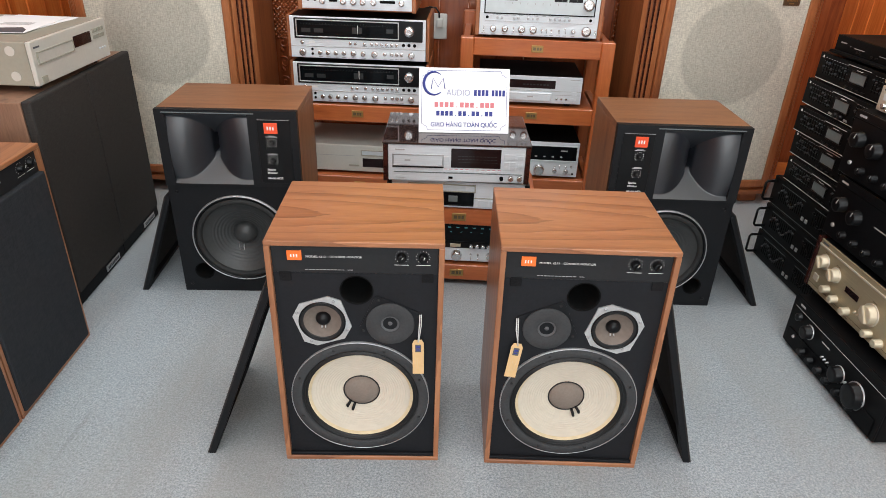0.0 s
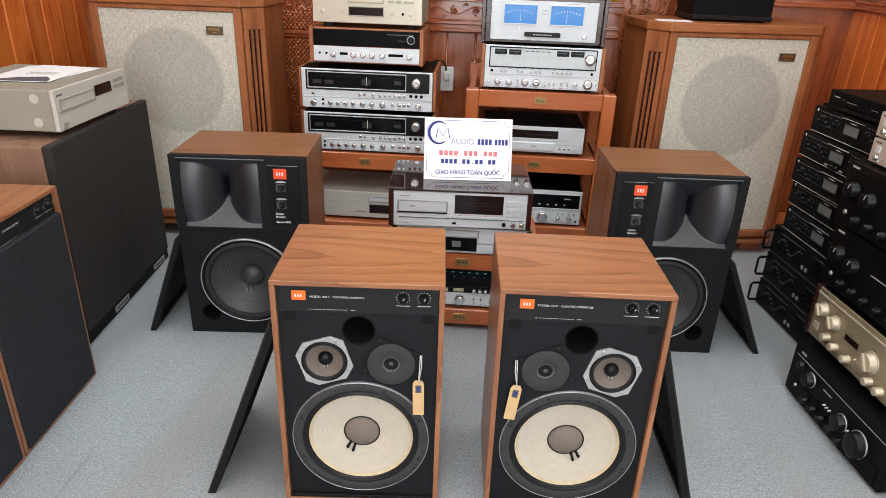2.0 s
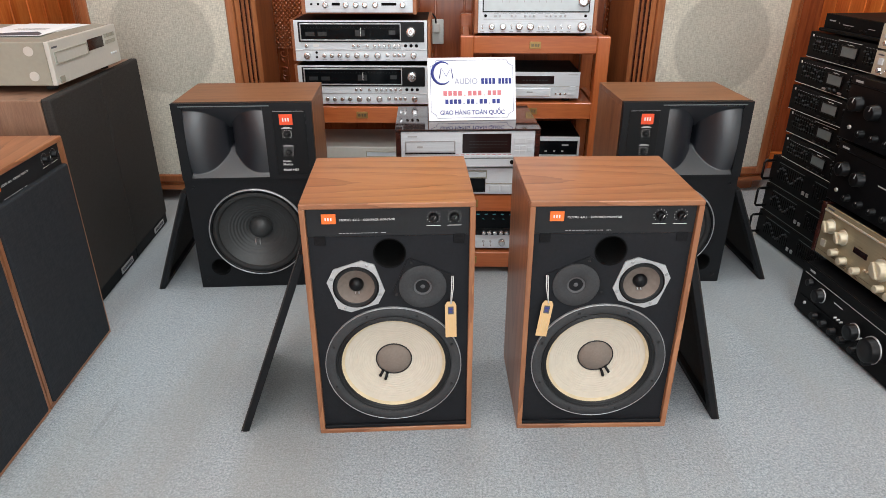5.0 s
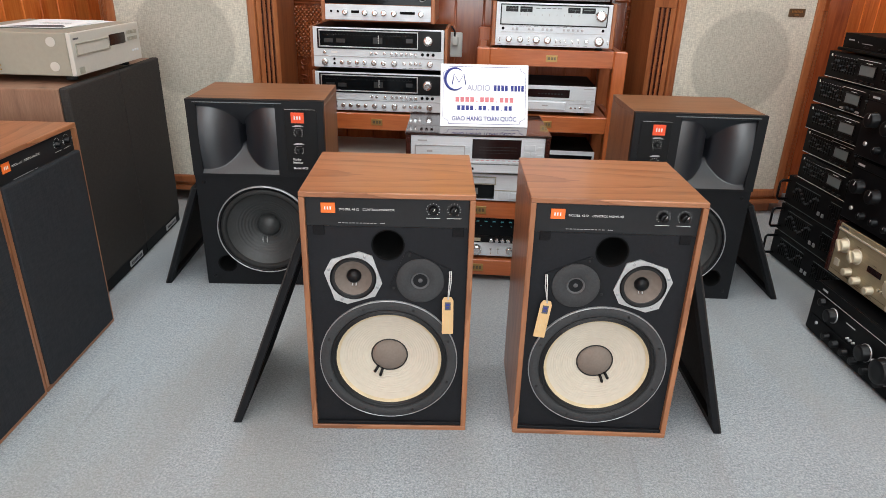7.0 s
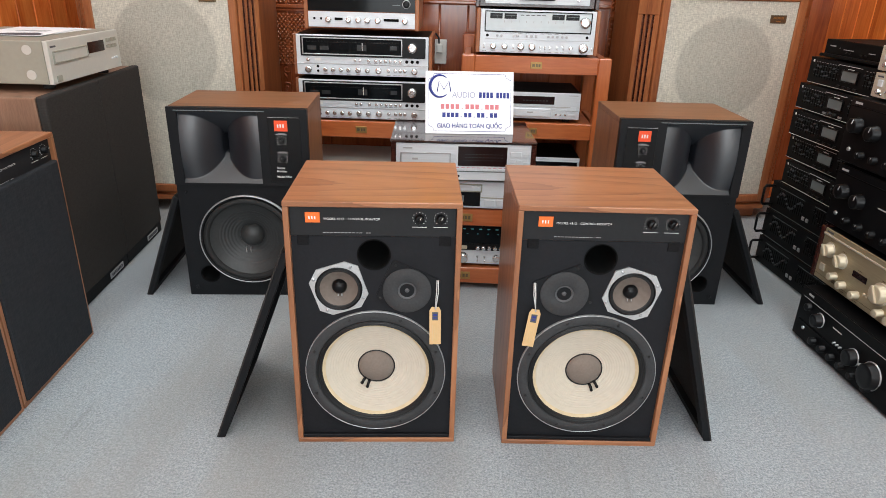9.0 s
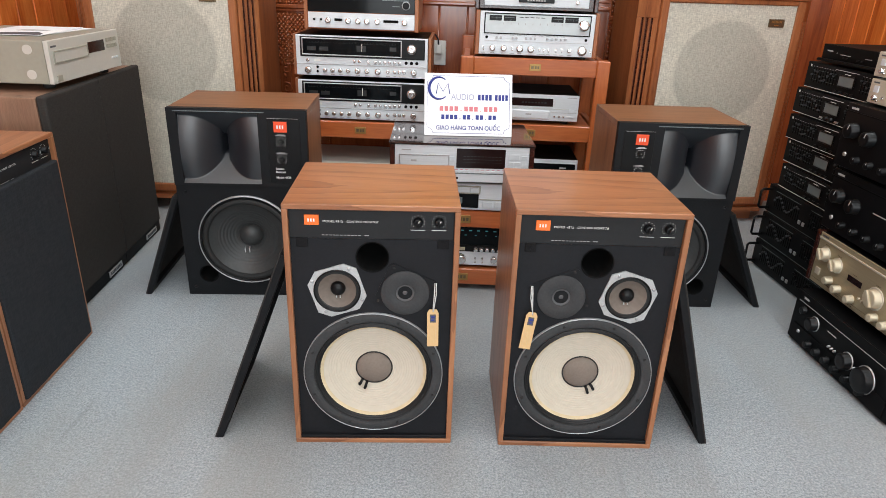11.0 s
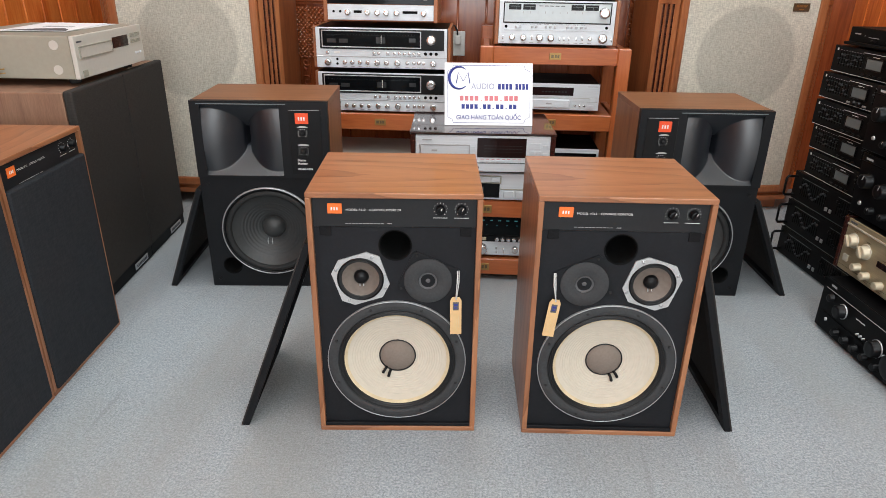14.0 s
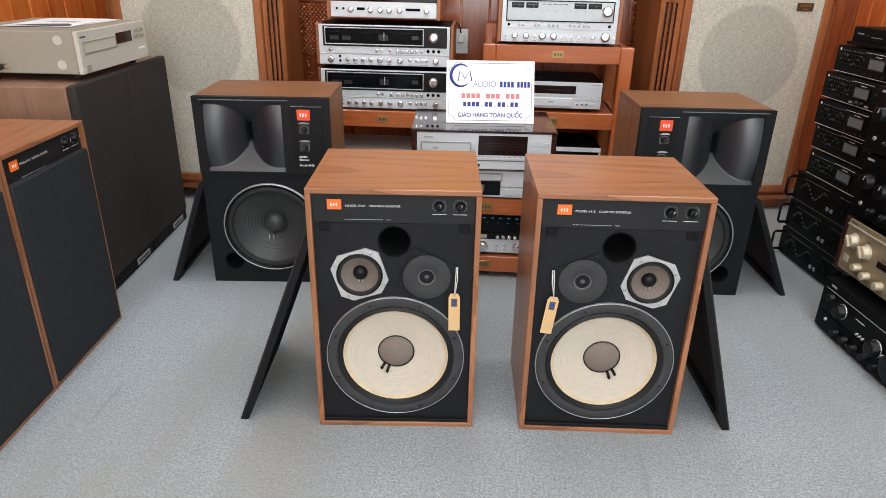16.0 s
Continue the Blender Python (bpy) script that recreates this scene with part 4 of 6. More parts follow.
def cloth_speaker(label, m, w=0.342, h=0.655, d=0.40):
    """A tall cabinet whose whole front is black cloth, small metal plate below."""
    s = thing("bookshelf_speaker", label, "loudspeaker", m, "black cloth speakers")
    part("cabinet", bx(bmesh.new(), -w / 2, w / 2, 0.028, d, 0, h - 0.004, 0.002), "old_walnut_z", s, "dull brown walnut cabinet")
    part("grille", bx(bmesh.new(), -w / 2 + 0.001, w / 2 - 0.001, 0, 0.0275, 0.045, h, 0.006, 0, 2), "grille_black", s, "black cloth grille")
    part("plinth", bx(bmesh.new(), -w / 2 + 0.001, w / 2 - 0.001, 0.006, 0.0275, 0.002, 0.0445, 0.002), "case_black", s)
    pl = part("name_plate", bx(bmesh.new(), 0.02, 0.125, 0.003, 0.006, 0.012, 0.034, 0.001), "ring_silver", s, "small silver name plate")
    bars("plate_print", [(0.03 + 0.011 * k, 0.038 + 0.011 * k, 0.018, 0.028) for k in range(8)], "paper_dark", pl, 0.003)
    return s


CLO = "brown speaker with black cloth front, player on top"
cloth_speaker(CLO, sized(pose(-1.118, 1.962, 0, 0, 0, 95.0), 1.03, 1, 1.035))
cloth_speaker(CLO, sized(pose(-1.149, 2.312, 0, 0, 0, 95.0), 1.03, 1, 1.035))


# ---- hi-fi units ----
def unit(name, label, category, m, W, H, D, case, face=None, feet=0.012, group="", cheeks=None, face_t=0.006, hue=""):
    """A case whose front face is at y 0, standing on feet."""
    s = thing(name, label, category, m, group)
    z0 = feet
    cw = 0.016 if cheeks else 0.0
    part("case", bx(bmesh.new(), -W / 2 + cw, W / 2 - cw, face_t, D, z0, H, 0.002), case, s)
    if cheeks:
        for q in (-1, 1):
            part("side_panel", bx(bmesh.new(), *sorted((q * W / 2, q * (W / 2 - cw + 0.0005))), -0.004, D + 0.002, z0 - 0.002, H + 0.003, 0.002), cheeks, s, "wooden side panel")
    if face:
        part("front_panel", bx(bmesh.new(), -W / 2 + cw, W / 2 - cw, 0, face_t - 0.0004, z0, H, 0.0015), face, s, hue)
    if feet:
        for fx in (-W / 2 + 0.05, W / 2 - 0.05):
            for fy in (0.045, D - 0.045):
                shared("foot", feet, lambda b: lathe(b, [(0.0, 0), (0.015, 0), (0.017, 0.002), (0.017, feet), (0, feet)], Matrix(), 16), ["rubber"], s, Matrix.Translation((fx, fy, 0)))
    return s


# left stack: two large receivers
def big_receiver(m, group):
    W, H = 0.540, 0.167
    s = unit("receiver", "silver stereo receiver with black tuning dial, in a stack", "receiver", m, W, H, 0.33, "case_black", "silver_face", 0.008, group, None)
    for q in (-1, 1):
        part("side_panel", bx(bmesh.new(), *sorted((q * (W / 2 + 0.001), q * (W / 2 + 0.014))), 0.012, 0.33, 0.006, H + 0.002, 0.002), "cabinet_wood_y", s, "wooden side panel")
    part("dial_panel", bx(bmesh.new(), -0.252, 0.258, -0.006, 0, 0.083, 0.162, 0.002), "plastic_black", s, "black dial surround")
    window(s, "dial_window", -0.240, 0.160, 0.094, 0.153, "dial_glass", -0.006, "ring_silver", "dark tuning dial behind glass")
    bars("dial_print", [(-0.222, -0.186, 0.108, 0.124), (-0.172, -0.136, 0.108, 0.124), (-0.02, 0.018, 0.108, 0.132), (0.115, 0.142, 0.114, 0.130)], "dial_dim", s, -0.008)
    bars("dial_pointer", [(0.0, 0.0025, 0.108, 0.140)], "print_white", s, -0.008)
    knob(s, 0.205, 0.124, 0.019, 0.02, "knob_chrome", -0.006)
    part("ledge", bx(bmesh.new(), -W / 2, W / 2, -0.003, 0, 0.0515, 0.055, 0.001), "ring_silver", s)
    knob(s, -0.222, 0.069, 0.0075, 0.010)
    bars("plate", [(-0.197, -0.172, 0.065, 0.074)], "print_white", s, 0)
    for x in (-0.030, -0.010, 0.026, 0.055, 0.075, 0.095, 0.115, 0.135, 0.155):
        knob(s, x, 0.069, 0.0062, 0.006)
    for x in (0.182, 0.204, 0.226):
        knob(s, x, 0.069, 0.0062, 0.003, "void_black")
    knob(s, -0.222, 0.030, 0.0135, 0.016)
    for z in (0.024, 0.042):
        knob(s, -0.184, z, 0.0048, 0.004, "void_black")
    for x, r in ((-0.152, 0.009), (-0.121, 0.009), (-0.089, 0.009), (-0.057, 0.009), (-0.018, 0.0115), (0.021, 0.010), (0.066, 0.0125), (0.214, 0.0125)):
        knob(s, x, 0.031, r, 0.014)
    for x in (0.107, 0.135, 0.155, 0.174):
        knob(s, x, 0.032, 0.0075, 0.006)
    bars("panel_print", [(x - 0.008, x + 0.008, z, z + 0.0014) for x, z in [(q, 0.0125) for q in (-0.222, -0.152, -0.121, -0.089, -0.057, -0.018, 0.021, 0.066, 0.107, 0.135, 0.155, 0.174, 0.214)] + [(q, 0.0585) for q in (-0.03, 0.026, 0.055, 0.075, 0.095, 0.115, 0.135, 0.155)]], "lcd_grey", s, 0)
    bars("dial_scale", [(-0.225 + 0.0125 * k, -0.2238 + 0.0125 * k, 0.140, 0.143 + 0.003 * (k % 4 == 0)) for k in range(30)] + [(-0.225, 0.14, 0.1385, 0.1391)], "dial_dim", s, -0.008)
    return s


big_receiver(pose(-0.337, 2.71, 0.4472, 0, 0, 0.6), "stacked receivers")
big_receiver(pose(-0.338, 2.712, 0.6245, 0, 0, 0.9), "stacked receivers")

# smaller wood-cased amplifier
W, H = 0.462, 0.142
s = unit("amplifier", "wood-cased amplifier with black and silver front, on the receivers", "amplifier", pose(-0.340, 2.725, 0.8095, 0, 0, 1), W, H, 0.29, "cabinet_wood_x", None, 0.006, "", "cabinet_wood_y", 0.002)
part("front_panel", bx(bmesh.new(), -0.215, 0.215, -0.003, 0.0015, 0.011, 0.070, 0.001), "silver_face", s, "brushed silver lower panel")
window(s, "dial_window", -0.215, 0.215, 0.072, 0.136, "dial_glass", 0.0016, None, "black glass upper panel")
bars("dial_print", [(0.085 + 0.012 * k, 0.094 + 0.012 * k, 0.121, 0.124) for k in range(9)] + [(0.125, 0.155, 0.099, 0.101)], "lcd_grey", s, -0.0005)
part("dial_ring", lathe(bmesh.new(), [(0.0165, 0), (0.0165, 0.003), (0.0135, 0.003), (0.0135, 0)], Matrix.Translation((0.180, -0.0005, 0.104)) @ FRONT, 28), "ring_silver", s)
knob(s, 0.180, 0.104, 0.012, 0.014, "plastic_black", -0.0005)
for x in (-0.19, -0.163):
    knob(s, x, 0.043, 0.0045, 0.004, "void_black", -0.003)
for x in (-0.133, -0.052, -0.012, 0.024, 0.066, 0.175):
    knob(s, x, 0.040, 0.0115, 0.016, "knob_chrome", -0.003)
for x in (-0.092, 0.12):
    button(s, x, 0.043, 0.032 if x < 0 else 0.06, 0.010, 0.003, "void_black", -0.003)

# champagne disc player
s = unit("cd_player", "champagne-coloured disc player on top of a stack", "cd player", pose(-0.336, 2.732, 0.9525, 0, 0, 0.5), 0.436, 0.140, 0.29, "titan_case", "champagne_face", 0.018)
window(s, "disc_tray", -0.072, 0.063, 0.098, 0.115, "champagne_face", 0, "titan_case", "closed disc tray")
window(s, "display", -0.072, 0.063, 0.048, 0.078, "smoked_window", 0, "titan_case", "dark display window")
for x in (0.095, 0.125):
    button(s, x, 0.102, 0.022, 0.009, 0.003, "titan_case")
button(s, 0.165, 0.102, 0.04, 0.009, 0.003, "titan_case")
for x, r in ((-0.178, 0.009), (0.098, 0.008), (0.142, 0.005), (0.172, 0.007), (-0.1, 0.004)):
    knob(s, x, 0.058, r, 0.006, "champagne_face" if r != 0.005 else "void_black")
bars("maker_print", [(-0.195, -0.165, 0.118, 0.122)], "print_grey", s, 0)
bm = bmesh.new()
for k in range(7):
    a = 0.006 * k
    tube(bm, [(-0.09 + 0.16 * u, 0.01 * math.sin(7 * u + k) + 0.012 * math.cos(k * 2.1), 0.006 + 0.0022 * k + 0.004 * math.sin(5 * u + k)) for u in np.linspace(0, 1, 12)], 0.004, 6)
tagged(new("cord_bundle", mesh_of("cord_bundle", bm, "purple_cord")), "bundle of purple cord lying on the disc player", "cord").matrix_basis = pose(-0.343, 2.80, 1.0932, 0, 0, 4)
tagged(new("paper_sheet", mesh_of("paper_sheet", bx(bmesh.new(), -0.13, 0.13, -0.06, 0.06, 0, 0.0015), "paper_white")), "white paper sheet lying on the disc player", "paper").matrix_basis = pose(-0.278, 2.82, 1.0927, 0, 0, -3)


# racks
def rack(label, m, W, D, levels, top, post=0.052, rail=0.070, back=None, plaque=True):
    """Posts, and at each level a shelf board with a front rail and plaque."""
    s = thing("hifi_rack", label, "rack", m, "wooden racks")
    for fx in (-W / 2, W / 2 - post):
        for fy, h in ((0, top), (D - post, back or top)):
            part("post", bx(bmesh.new(), fx, fx + post, fy, fy + post, 0, h, 0.004), "rack_wood_z", s)
    for z in levels:
        r = part("rail", bx(bmesh.new(), -W / 2 + post, W / 2 - post, 0.003, 0.026, z - rail, z, 0.003), "rack_wood_x", s, "orange-brown front rail")
        part("shelf", bx(bmesh.new(), -W / 2 + post, W / 2 - post, 0.0265, D - 0.005, z - 0.022, z - 0.001, 0.001), "rack_wood_x", s)
        for fx in (-W / 2 + 0.012, W / 2 - post + 0.012):
            part("side_rail", bx(bmesh.new(), fx, fx + 0.026, post, D - post, z - rail, z - 0.002, 0.002), "rack_wood_y", s)
        if plaque:
            p = part("plaque", bx(bmesh.new(), -0.024, 0.024, 0.0005, 0.003, z - rail / 2 - 0.014, z - rail / 2 + 0.014, 0.001), "brass_plate", r, "small brass plaque")
            bars("plaque_print", [(-0.017, -0.006, z - rail / 2 - 0.006, z - rail / 2 + 0.006), (-0.002, 0.006, z - rail / 2 - 0.006, z - rail / 2 + 0.006), (0.009, 0.017, z - rail / 2 - 0.006, z - rail / 2 + 0.006)], "bronze_badge", p, 0.0005)
    return s


RK = "orange-brown wooden hi-fi rack with brass plaques, shelves filled"
rack(RK, pose(-0.347, 2.695, 0), 0.66, 0.42, (0.4465, 0.130), 0.4465)
rack(RK, pose(0.380, 2.79, 0, 0, 0, 0), 0.625, 0.40, (0.722, 0.445, 0.122), 0.722, 0.055, 0.070, 0.775)
rack("orange-brown low wooden rack with brass plaque, players stacked in it", pose(0.108, 2.045, 0), 0.52, 0.40, (0.084, 0.300), 0.300, 0.035, 0.060)

# player in the left rack
s = unit("dvd_player", "silver-grey disc player on the rack's lower shelf", "disc player", pose(-0.410, 2.735, 0.1295), 0.432, 0.130, 0.30, "grey_case", "grey_case", 0.012)
window(s, "disc_tray", 0.07, 0.198, 0.090, 0.108, "silver_face", 0, "titan_case", "closed disc tray")
window(s, "display", 0.072, 0.188, 0.034, 0.074, "smoked_window", 0, None, "dark display window")
button(s, 0.035, 0.040, 0.045, 0.008, 0.003, "titan_case")
for z in (0.05, 0.07, 0.09):
    button(s, 0.206, z, 0.008, 0.012, 0.003, "plastic_black")
bars("front_line", [(-0.2, 0.04, 0.082, 0.084)], "print_grey", s, 0)

# right rack: disc player and tuner
# case coloured black in place of the shade inside the rack
s = unit("dvd_player", "silver disc player on the rack's middle shelf", "disc player", pose(0.367, 2.815, 0.4445), 0.432, 0.128, 0.30, "case_black", "silver_pale", 0.016)
window(s, "display", -0.15, 0.105, 0.078, 0.112, "smoked_window", 0, None, "dark display window")
bars("display_print", [(-0.03 + 0.014 * k, -0.021 + 0.014 * k, 0.091, 0.096) for k in range(8)], "dial_dim", s, -0.002)
part("drawer_flap", bx(bmesh.new(), -0.18, 0.093, -0.008, 0, 0.024, 0.062, 0.004), "silver_face", s, "closed silver drawer flap")
bars("flap_mark", [(-0.01, 0.015, 0.041, 0.047)], "print_grey", s, -0.008)
part("seam", bx(bmesh.new(), -0.214, 0.214, -0.001, 0, 0.0675, 0.0685), "titan_case", s)
button(s, 0.187, 0.061, 0.024, 0.015, 0.003, "silver_face")
button(s, 0.182, 0.036, 0.030, 0.009, 0.003, "silver_face")
for x in (0.115, 0.135, 0.155):
    knob(s, x, 0.036, 0.0045, 0.004)
bars("print_line", [(0.1, 0.21, 0.052, 0.0535), (0.165, 0.205, 0.116, 0.119)], "print_grey", s, 0)

s = unit("tuner", "silver tuner with black dial on the rack's bottom shelf", "tuner", pose(0.392, 2.815, 0.1215), 0.430, 0.168, 0.28, "case_black", "silver_face", 0.010)
window(s, "dial_window", -0.195, 0.205, 0.086, 0.150, "dial_glass", 0, "silver_pale", "black tuning dial")
window(s, "dial_scale", -0.195, 0.180, 0.074, 0.084, "meter_pale", 0, None, "pale dial scale")
for k in range(8):
    button(s, -0.12 + 0.037 * k, 0.103, 0.010, 0.005, 0.003, "ring_silver", -0.002)
bars("dial_print", [(0.135, 0.165, 0.128, 0.134)], "print_grey", s, -0.002)
knob(s, 0.045, 0.043, 0.024, 0.022)
for x in (0.115, 0.165):
    knob(s, x, 0.040, 0.010, 0.018)
    lever(s, x, 0.058)
    lever(s, x + 0.022, 0.060)
for x in (-0.15, -0.10, -0.05):
    knob(s, x, 0.042, 0.011, 0.018)
button(s, 0.196, 0.026, 0.008, 0.008, 0.003, "plastic_black")

# right stack on top of the rack
W, H = 0.505, 0.182
s = unit("receiver", "large silver stereo receiver with wooden sides, on the rack", "receiver", pose(0.376, 2.805, 0.7215, 0, 0, 0.4), W, H, 0.38, "case_black", "silver_face", 0.012, "", "cabinet_wood_y")
window(s, "dial_window", -0.215, 0.215, 0.098, 0.172, "meter_pale", 0, "dark_alu", "pale lit tuning dial")
for x0, x1 in ((-0.198, -0.148), (-0.140, -0.090), (0.055, 0.105), (0.112, 0.166)):
    mt = part("meter", bx(bmesh.new(), x0, x1, -0.0032, -0.002, 0.146, 0.167, 0.0005), "plastic_black", s, "small black level meter")
    bars("meter_scale", [(x0 + 0.005, x1 - 0.005, 0.158, 0.1595), ((x0 + x1) / 2 + 0.004, (x0 + x1) / 2 + 0.005, 0.148, 0.16)], "lcd_grey", mt, -0.0032)
bars("dial_print", [(-0.075 + 0.022 * k, -0.059 + 0.022 * k, 0.160, 0.163) for k in range(5)], "paper_dark", s, -0.002)
bars("dial_scale", [(-0.14 + 0.03 * k, -0.138 + 0.03 * k, 0.132, 0.140) for k in range(9)], "print_grey", s, -0.002)
knob(s, 0.190, 0.137, 0.0215, 0.02, "knob_chrome", -0.002)
part("ledge", bx(bmesh.new(), -0.215, 0.215, -0.003, 0, 0.0655, 0.0675), "ring_silver", s)
for x in (-0.165, -0.148, -0.098, -0.082, -0.043, -0.024, -0.006, 0.045, 0.063, 0.082, 0.102, 0.120):
    button(s, x, 0.080, 0.009, 0.009, 0.012, "ring_silver")
for x in (-0.206, 0.205):
    knob(s, x, 0.080, 0.0055, 0.003, "void_black")
for x in (-0.218, -0.098, 0.108):
    lever(s, x, 0.043, length=0.022)
for x, r in ((-0.180, 0.0125), (-0.133, 0.0125), (-0.066, 0.0145), (-0.020, 0.0145), (0.140, 0.008), (0.192, 0.019)):
    knob(s, x, 0.038, r, 0.018)
for x in (0.015, 0.034, 0.054, 0.084, 0.228):
    lever(s, x, 0.038, length=0.016)
bars("panel_print", [(x - 0.008, x + 0.008, 0.0175, 0.0188) for x in (-0.218, -0.18, -0.133, -0.098, -0.066, -0.02, 0.015, 0.034, 0.054, 0.084, 0.108, 0.14, 0.192)] + [(-0.17 + 0.03 * k, -0.152 + 0.03 * k, 0.0895, 0.0905) for k in range(10)], "lcd_grey", s, 0)

W, H = 0.500, 0.185
s = unit("power_amplifier", "silver power amplifier with two blue meters in a dark wooden case", "amplifier", pose(0.367, 2.812, 0.904), W, H, 0.33, "rosewood", None, 0.008, "", "rosewood", 0.012)
part("front_panel", bx(bmesh.new(), -0.213, 0.213, 0.002, 0.0118, 0.020, 0.172, 0.002), "silver_pale", s, "pale silver front panel")
for x in (-0.095, 0.090):
    w = window(s, "meter", x - 0.065, x + 0.065, 0.085, 0.155, "meter_blue", 0.002, "silver_face", "blue power meter")
    bars("meter_scale", [(x - 0.05 + 0.012 * k, x - 0.048 + 0.012 * k, 0.122 + 0.010 * math.sin(k * 0.4), 0.130 + 0.010 * math.sin(k * 0.4)) for k in range(9)] + [(x - 0.001, x + 0.0005, 0.092, 0.125)], "meter_pale", s, -0.0005)
hd = part("handle_bar", bx(bmesh.new(), -0.075, 0.070, -0.010, 0.0018, 0.036, 0.054, 0.003), "plastic_black", s, "black bar across the front")
bars("bar_print", [(-0.04 + 0.011 * k, -0.032 + 0.011 * k, 0.042, 0.047) for k in range(7)], "print_grey", hd, -0.010)
knob(s, 0.165, 0.042, 0.008, 0.010, "knob_chrome", 0.002)
for x in (-0.095, 0.090):
    knob(s, x, 0.068, 0.003, 0.004, "knob_chrome", 0.002)
bars("panel_print", [(-0.012, 0.012, 0.134, 0.138), (-0.016, 0.016, 0.122, 0.125), (0.09, 0.14, 0.163, 0.165)], "print_grey", s, 0.002)

W, H = 0.500, 0.185
s = unit("preamplifier", "silver preamplifier with sliders in a dark wooden case", "amplifier", pose(0.368, 2.815, 1.090), W, H, 0.33, "rosewood", None, 0.012, "", "rosewood", 0.012)
part("front_panel", bx(bmesh.new(), -0.218, 0.218, 0.002, 0.0118, 0.018, 0.172, 0.002), "silver_pale", s, "pale silver front panel")
for x in (-0.155, -0.103, 0.105, 0.158):
    knob(s, x, 0.078, 0.0165, 0.018, "knob_chrome", 0.002)
for x in (-0.060, -0.041, -0.020, 0.032, 0.050, 0.070):
    slider(s, x, 0.092, 0.062, 0.5 * math.sin(x * 300), 0.002, "plastic_black")
slider(s, 0.005, 0.09, 0.03, 0, 0.002, "plastic_black")
for k in range(6):
    lever(s, -0.17 + 0.017 * k, 0.128, y=0.002)
    lever(s, 0.095 + 0.017 * k, 0.128, y=0.002)
hd = part("handle_bar", bx(bmesh.new(), -0.075, 0.070, -0.008, 0.0018, 0.028, 0.046, 0.003), "plastic_black", s, "black bar across the front")
bars("bar_print", [(-0.04 + 0.011 * k, -0.032 + 0.011 * k, 0.034, 0.039) for k in range(7)], "print_grey", hd, -0.008)
for x in (-0.182, -0.145, -0.118, 0.115, 0.145, 0.172):
    knob(s, x, 0.040, 0.005 if abs(x) > 0.13 else 0.0075, 0.008, "knob_chrome" if x != 0.145 else "void_black", 0.002)

# centre stack
W = 0.452
s = unit("receiver", "silver receiver with black dial in the low rack", "receiver", pose(0.105, 2.062, 0.0835), W, 0.165, 0.32, "case_black", "silver_face", 0.010)
window(s, "dial_window", -0.21, 0.21, 0.088, 0.155, "dial_glass", 0, "dark_alu", "black dial with small blue lights")
bars("dial_lights", [(-0.2 + 0.028 * k, -0.19 + 0.028 * k, 0.139, 0.1425) for k in range(15)] + [(-0.2 + 0.035 * k, -0.194 + 0.035 * k, 0.123, 0.1245) for k in range(12)], "led_cyan", s, -0.002)
part("switch_panel", bx(bmesh.new(), -0.21, 0.21, -0.003, 0, 0.062, 0.084, 0.001), "plastic_black", s)
for x in (-0.06, -0.005):
    button(s, x, 0.073, 0.036, 0.012, 0.003, "knob_ivory", -0.003)
for x in (0.05, 0.07, 0.09, 0.11, 0.13):
    knob(s, x, 0.073, 0.007, 0.012, "knob_chrome", -0.003)
knob(s, 0.0, 0.035, 0.018, 0.02)
for x in (-0.05, 0.05, 0.075, 0.15):
    lever(s, x, 0.038, length=0.02)
for x in (-0.15, -0.1, 0.115):
    knob(s, x, 0.036, 0.012, 0.016)

s = unit("cassette_deck", "silver cassette deck under the disc player", "cassette deck", pose(0.101, 2.040, 0.2995), 0.455, 0.100, 0.30, "grey_case", "silver_face", 0.008)
window(s, "cassette_window", -0.100, 0.050, 0.020, 0.062, "dial_glass", 0, "dark_alu", "dark cassette window")
window(s, "reel", -0.030, 0.000, 0.030, 0.052, "lcd_grey", -0.002, None)
window(s, "display", -0.16, 0.055, 0.068, 0.088, "silver_pale", 0, "titan_case", "upper silver flap")
button(s, 0.038, 0.078, 0.026, 0.016, 0.005, "silver_pale", -0.002)
for x in (0.085, 0.125, 0.165, 0.2):
    button(s, x, 0.028, 0.034, 0.022, 0.005, "silver_pale")
part("front_line", bx(bmesh.new(), 0.055, 0.225, -0.002, 0, 0.044, 0.047), "titan_case", s)
for q in (-0.2255, 0.2255):
    part("corner", bx(bmesh.new(), q - 0.008, q + 0.008, -0.006, 0.03, 0.066, 0.1005, 0.003), "plastic_black", s)

W, H = 0.466, 0.134
s = unit("cd_player", "silver disc player with glossy dark lacquered top and sides", "cd player", pose(0.094, 2.012, 0.3995, 0, 0, 3.0), W, H - 0.003, 0.315, "rosewood", "silver_face", 0.012, "", "rosewood")
part("top_panel", bx(bmesh.new(), -W / 2 - 0.002, W / 2 + 0.002, -0.006, 0.318, H + 0.0005, H + 0.006, 0.0015), "lacquer_top", s, "mirror-glossy dark lacquered top")
window(s, "disc_tray", -0.200, -0.045, 0.066, 0.098, "silver_pale", 0, "ring_silver", "closed disc tray")
part("tray_shadow", bx(bmesh.new(), -0.204, -0.041, -0.0044, 0, 0.0585, 0.0618), "plastic_black", s)
bars("tray_mark", [(-0.165, -0.147, 0.078, 0.084), (-0.195, -0.165, 0.114, 0.118)], "print_grey", s, -0.002)
window(s, "display", -0.018, 0.140, 0.060, 0.124, "smoked_window", 0, None, "dark reddish display window")
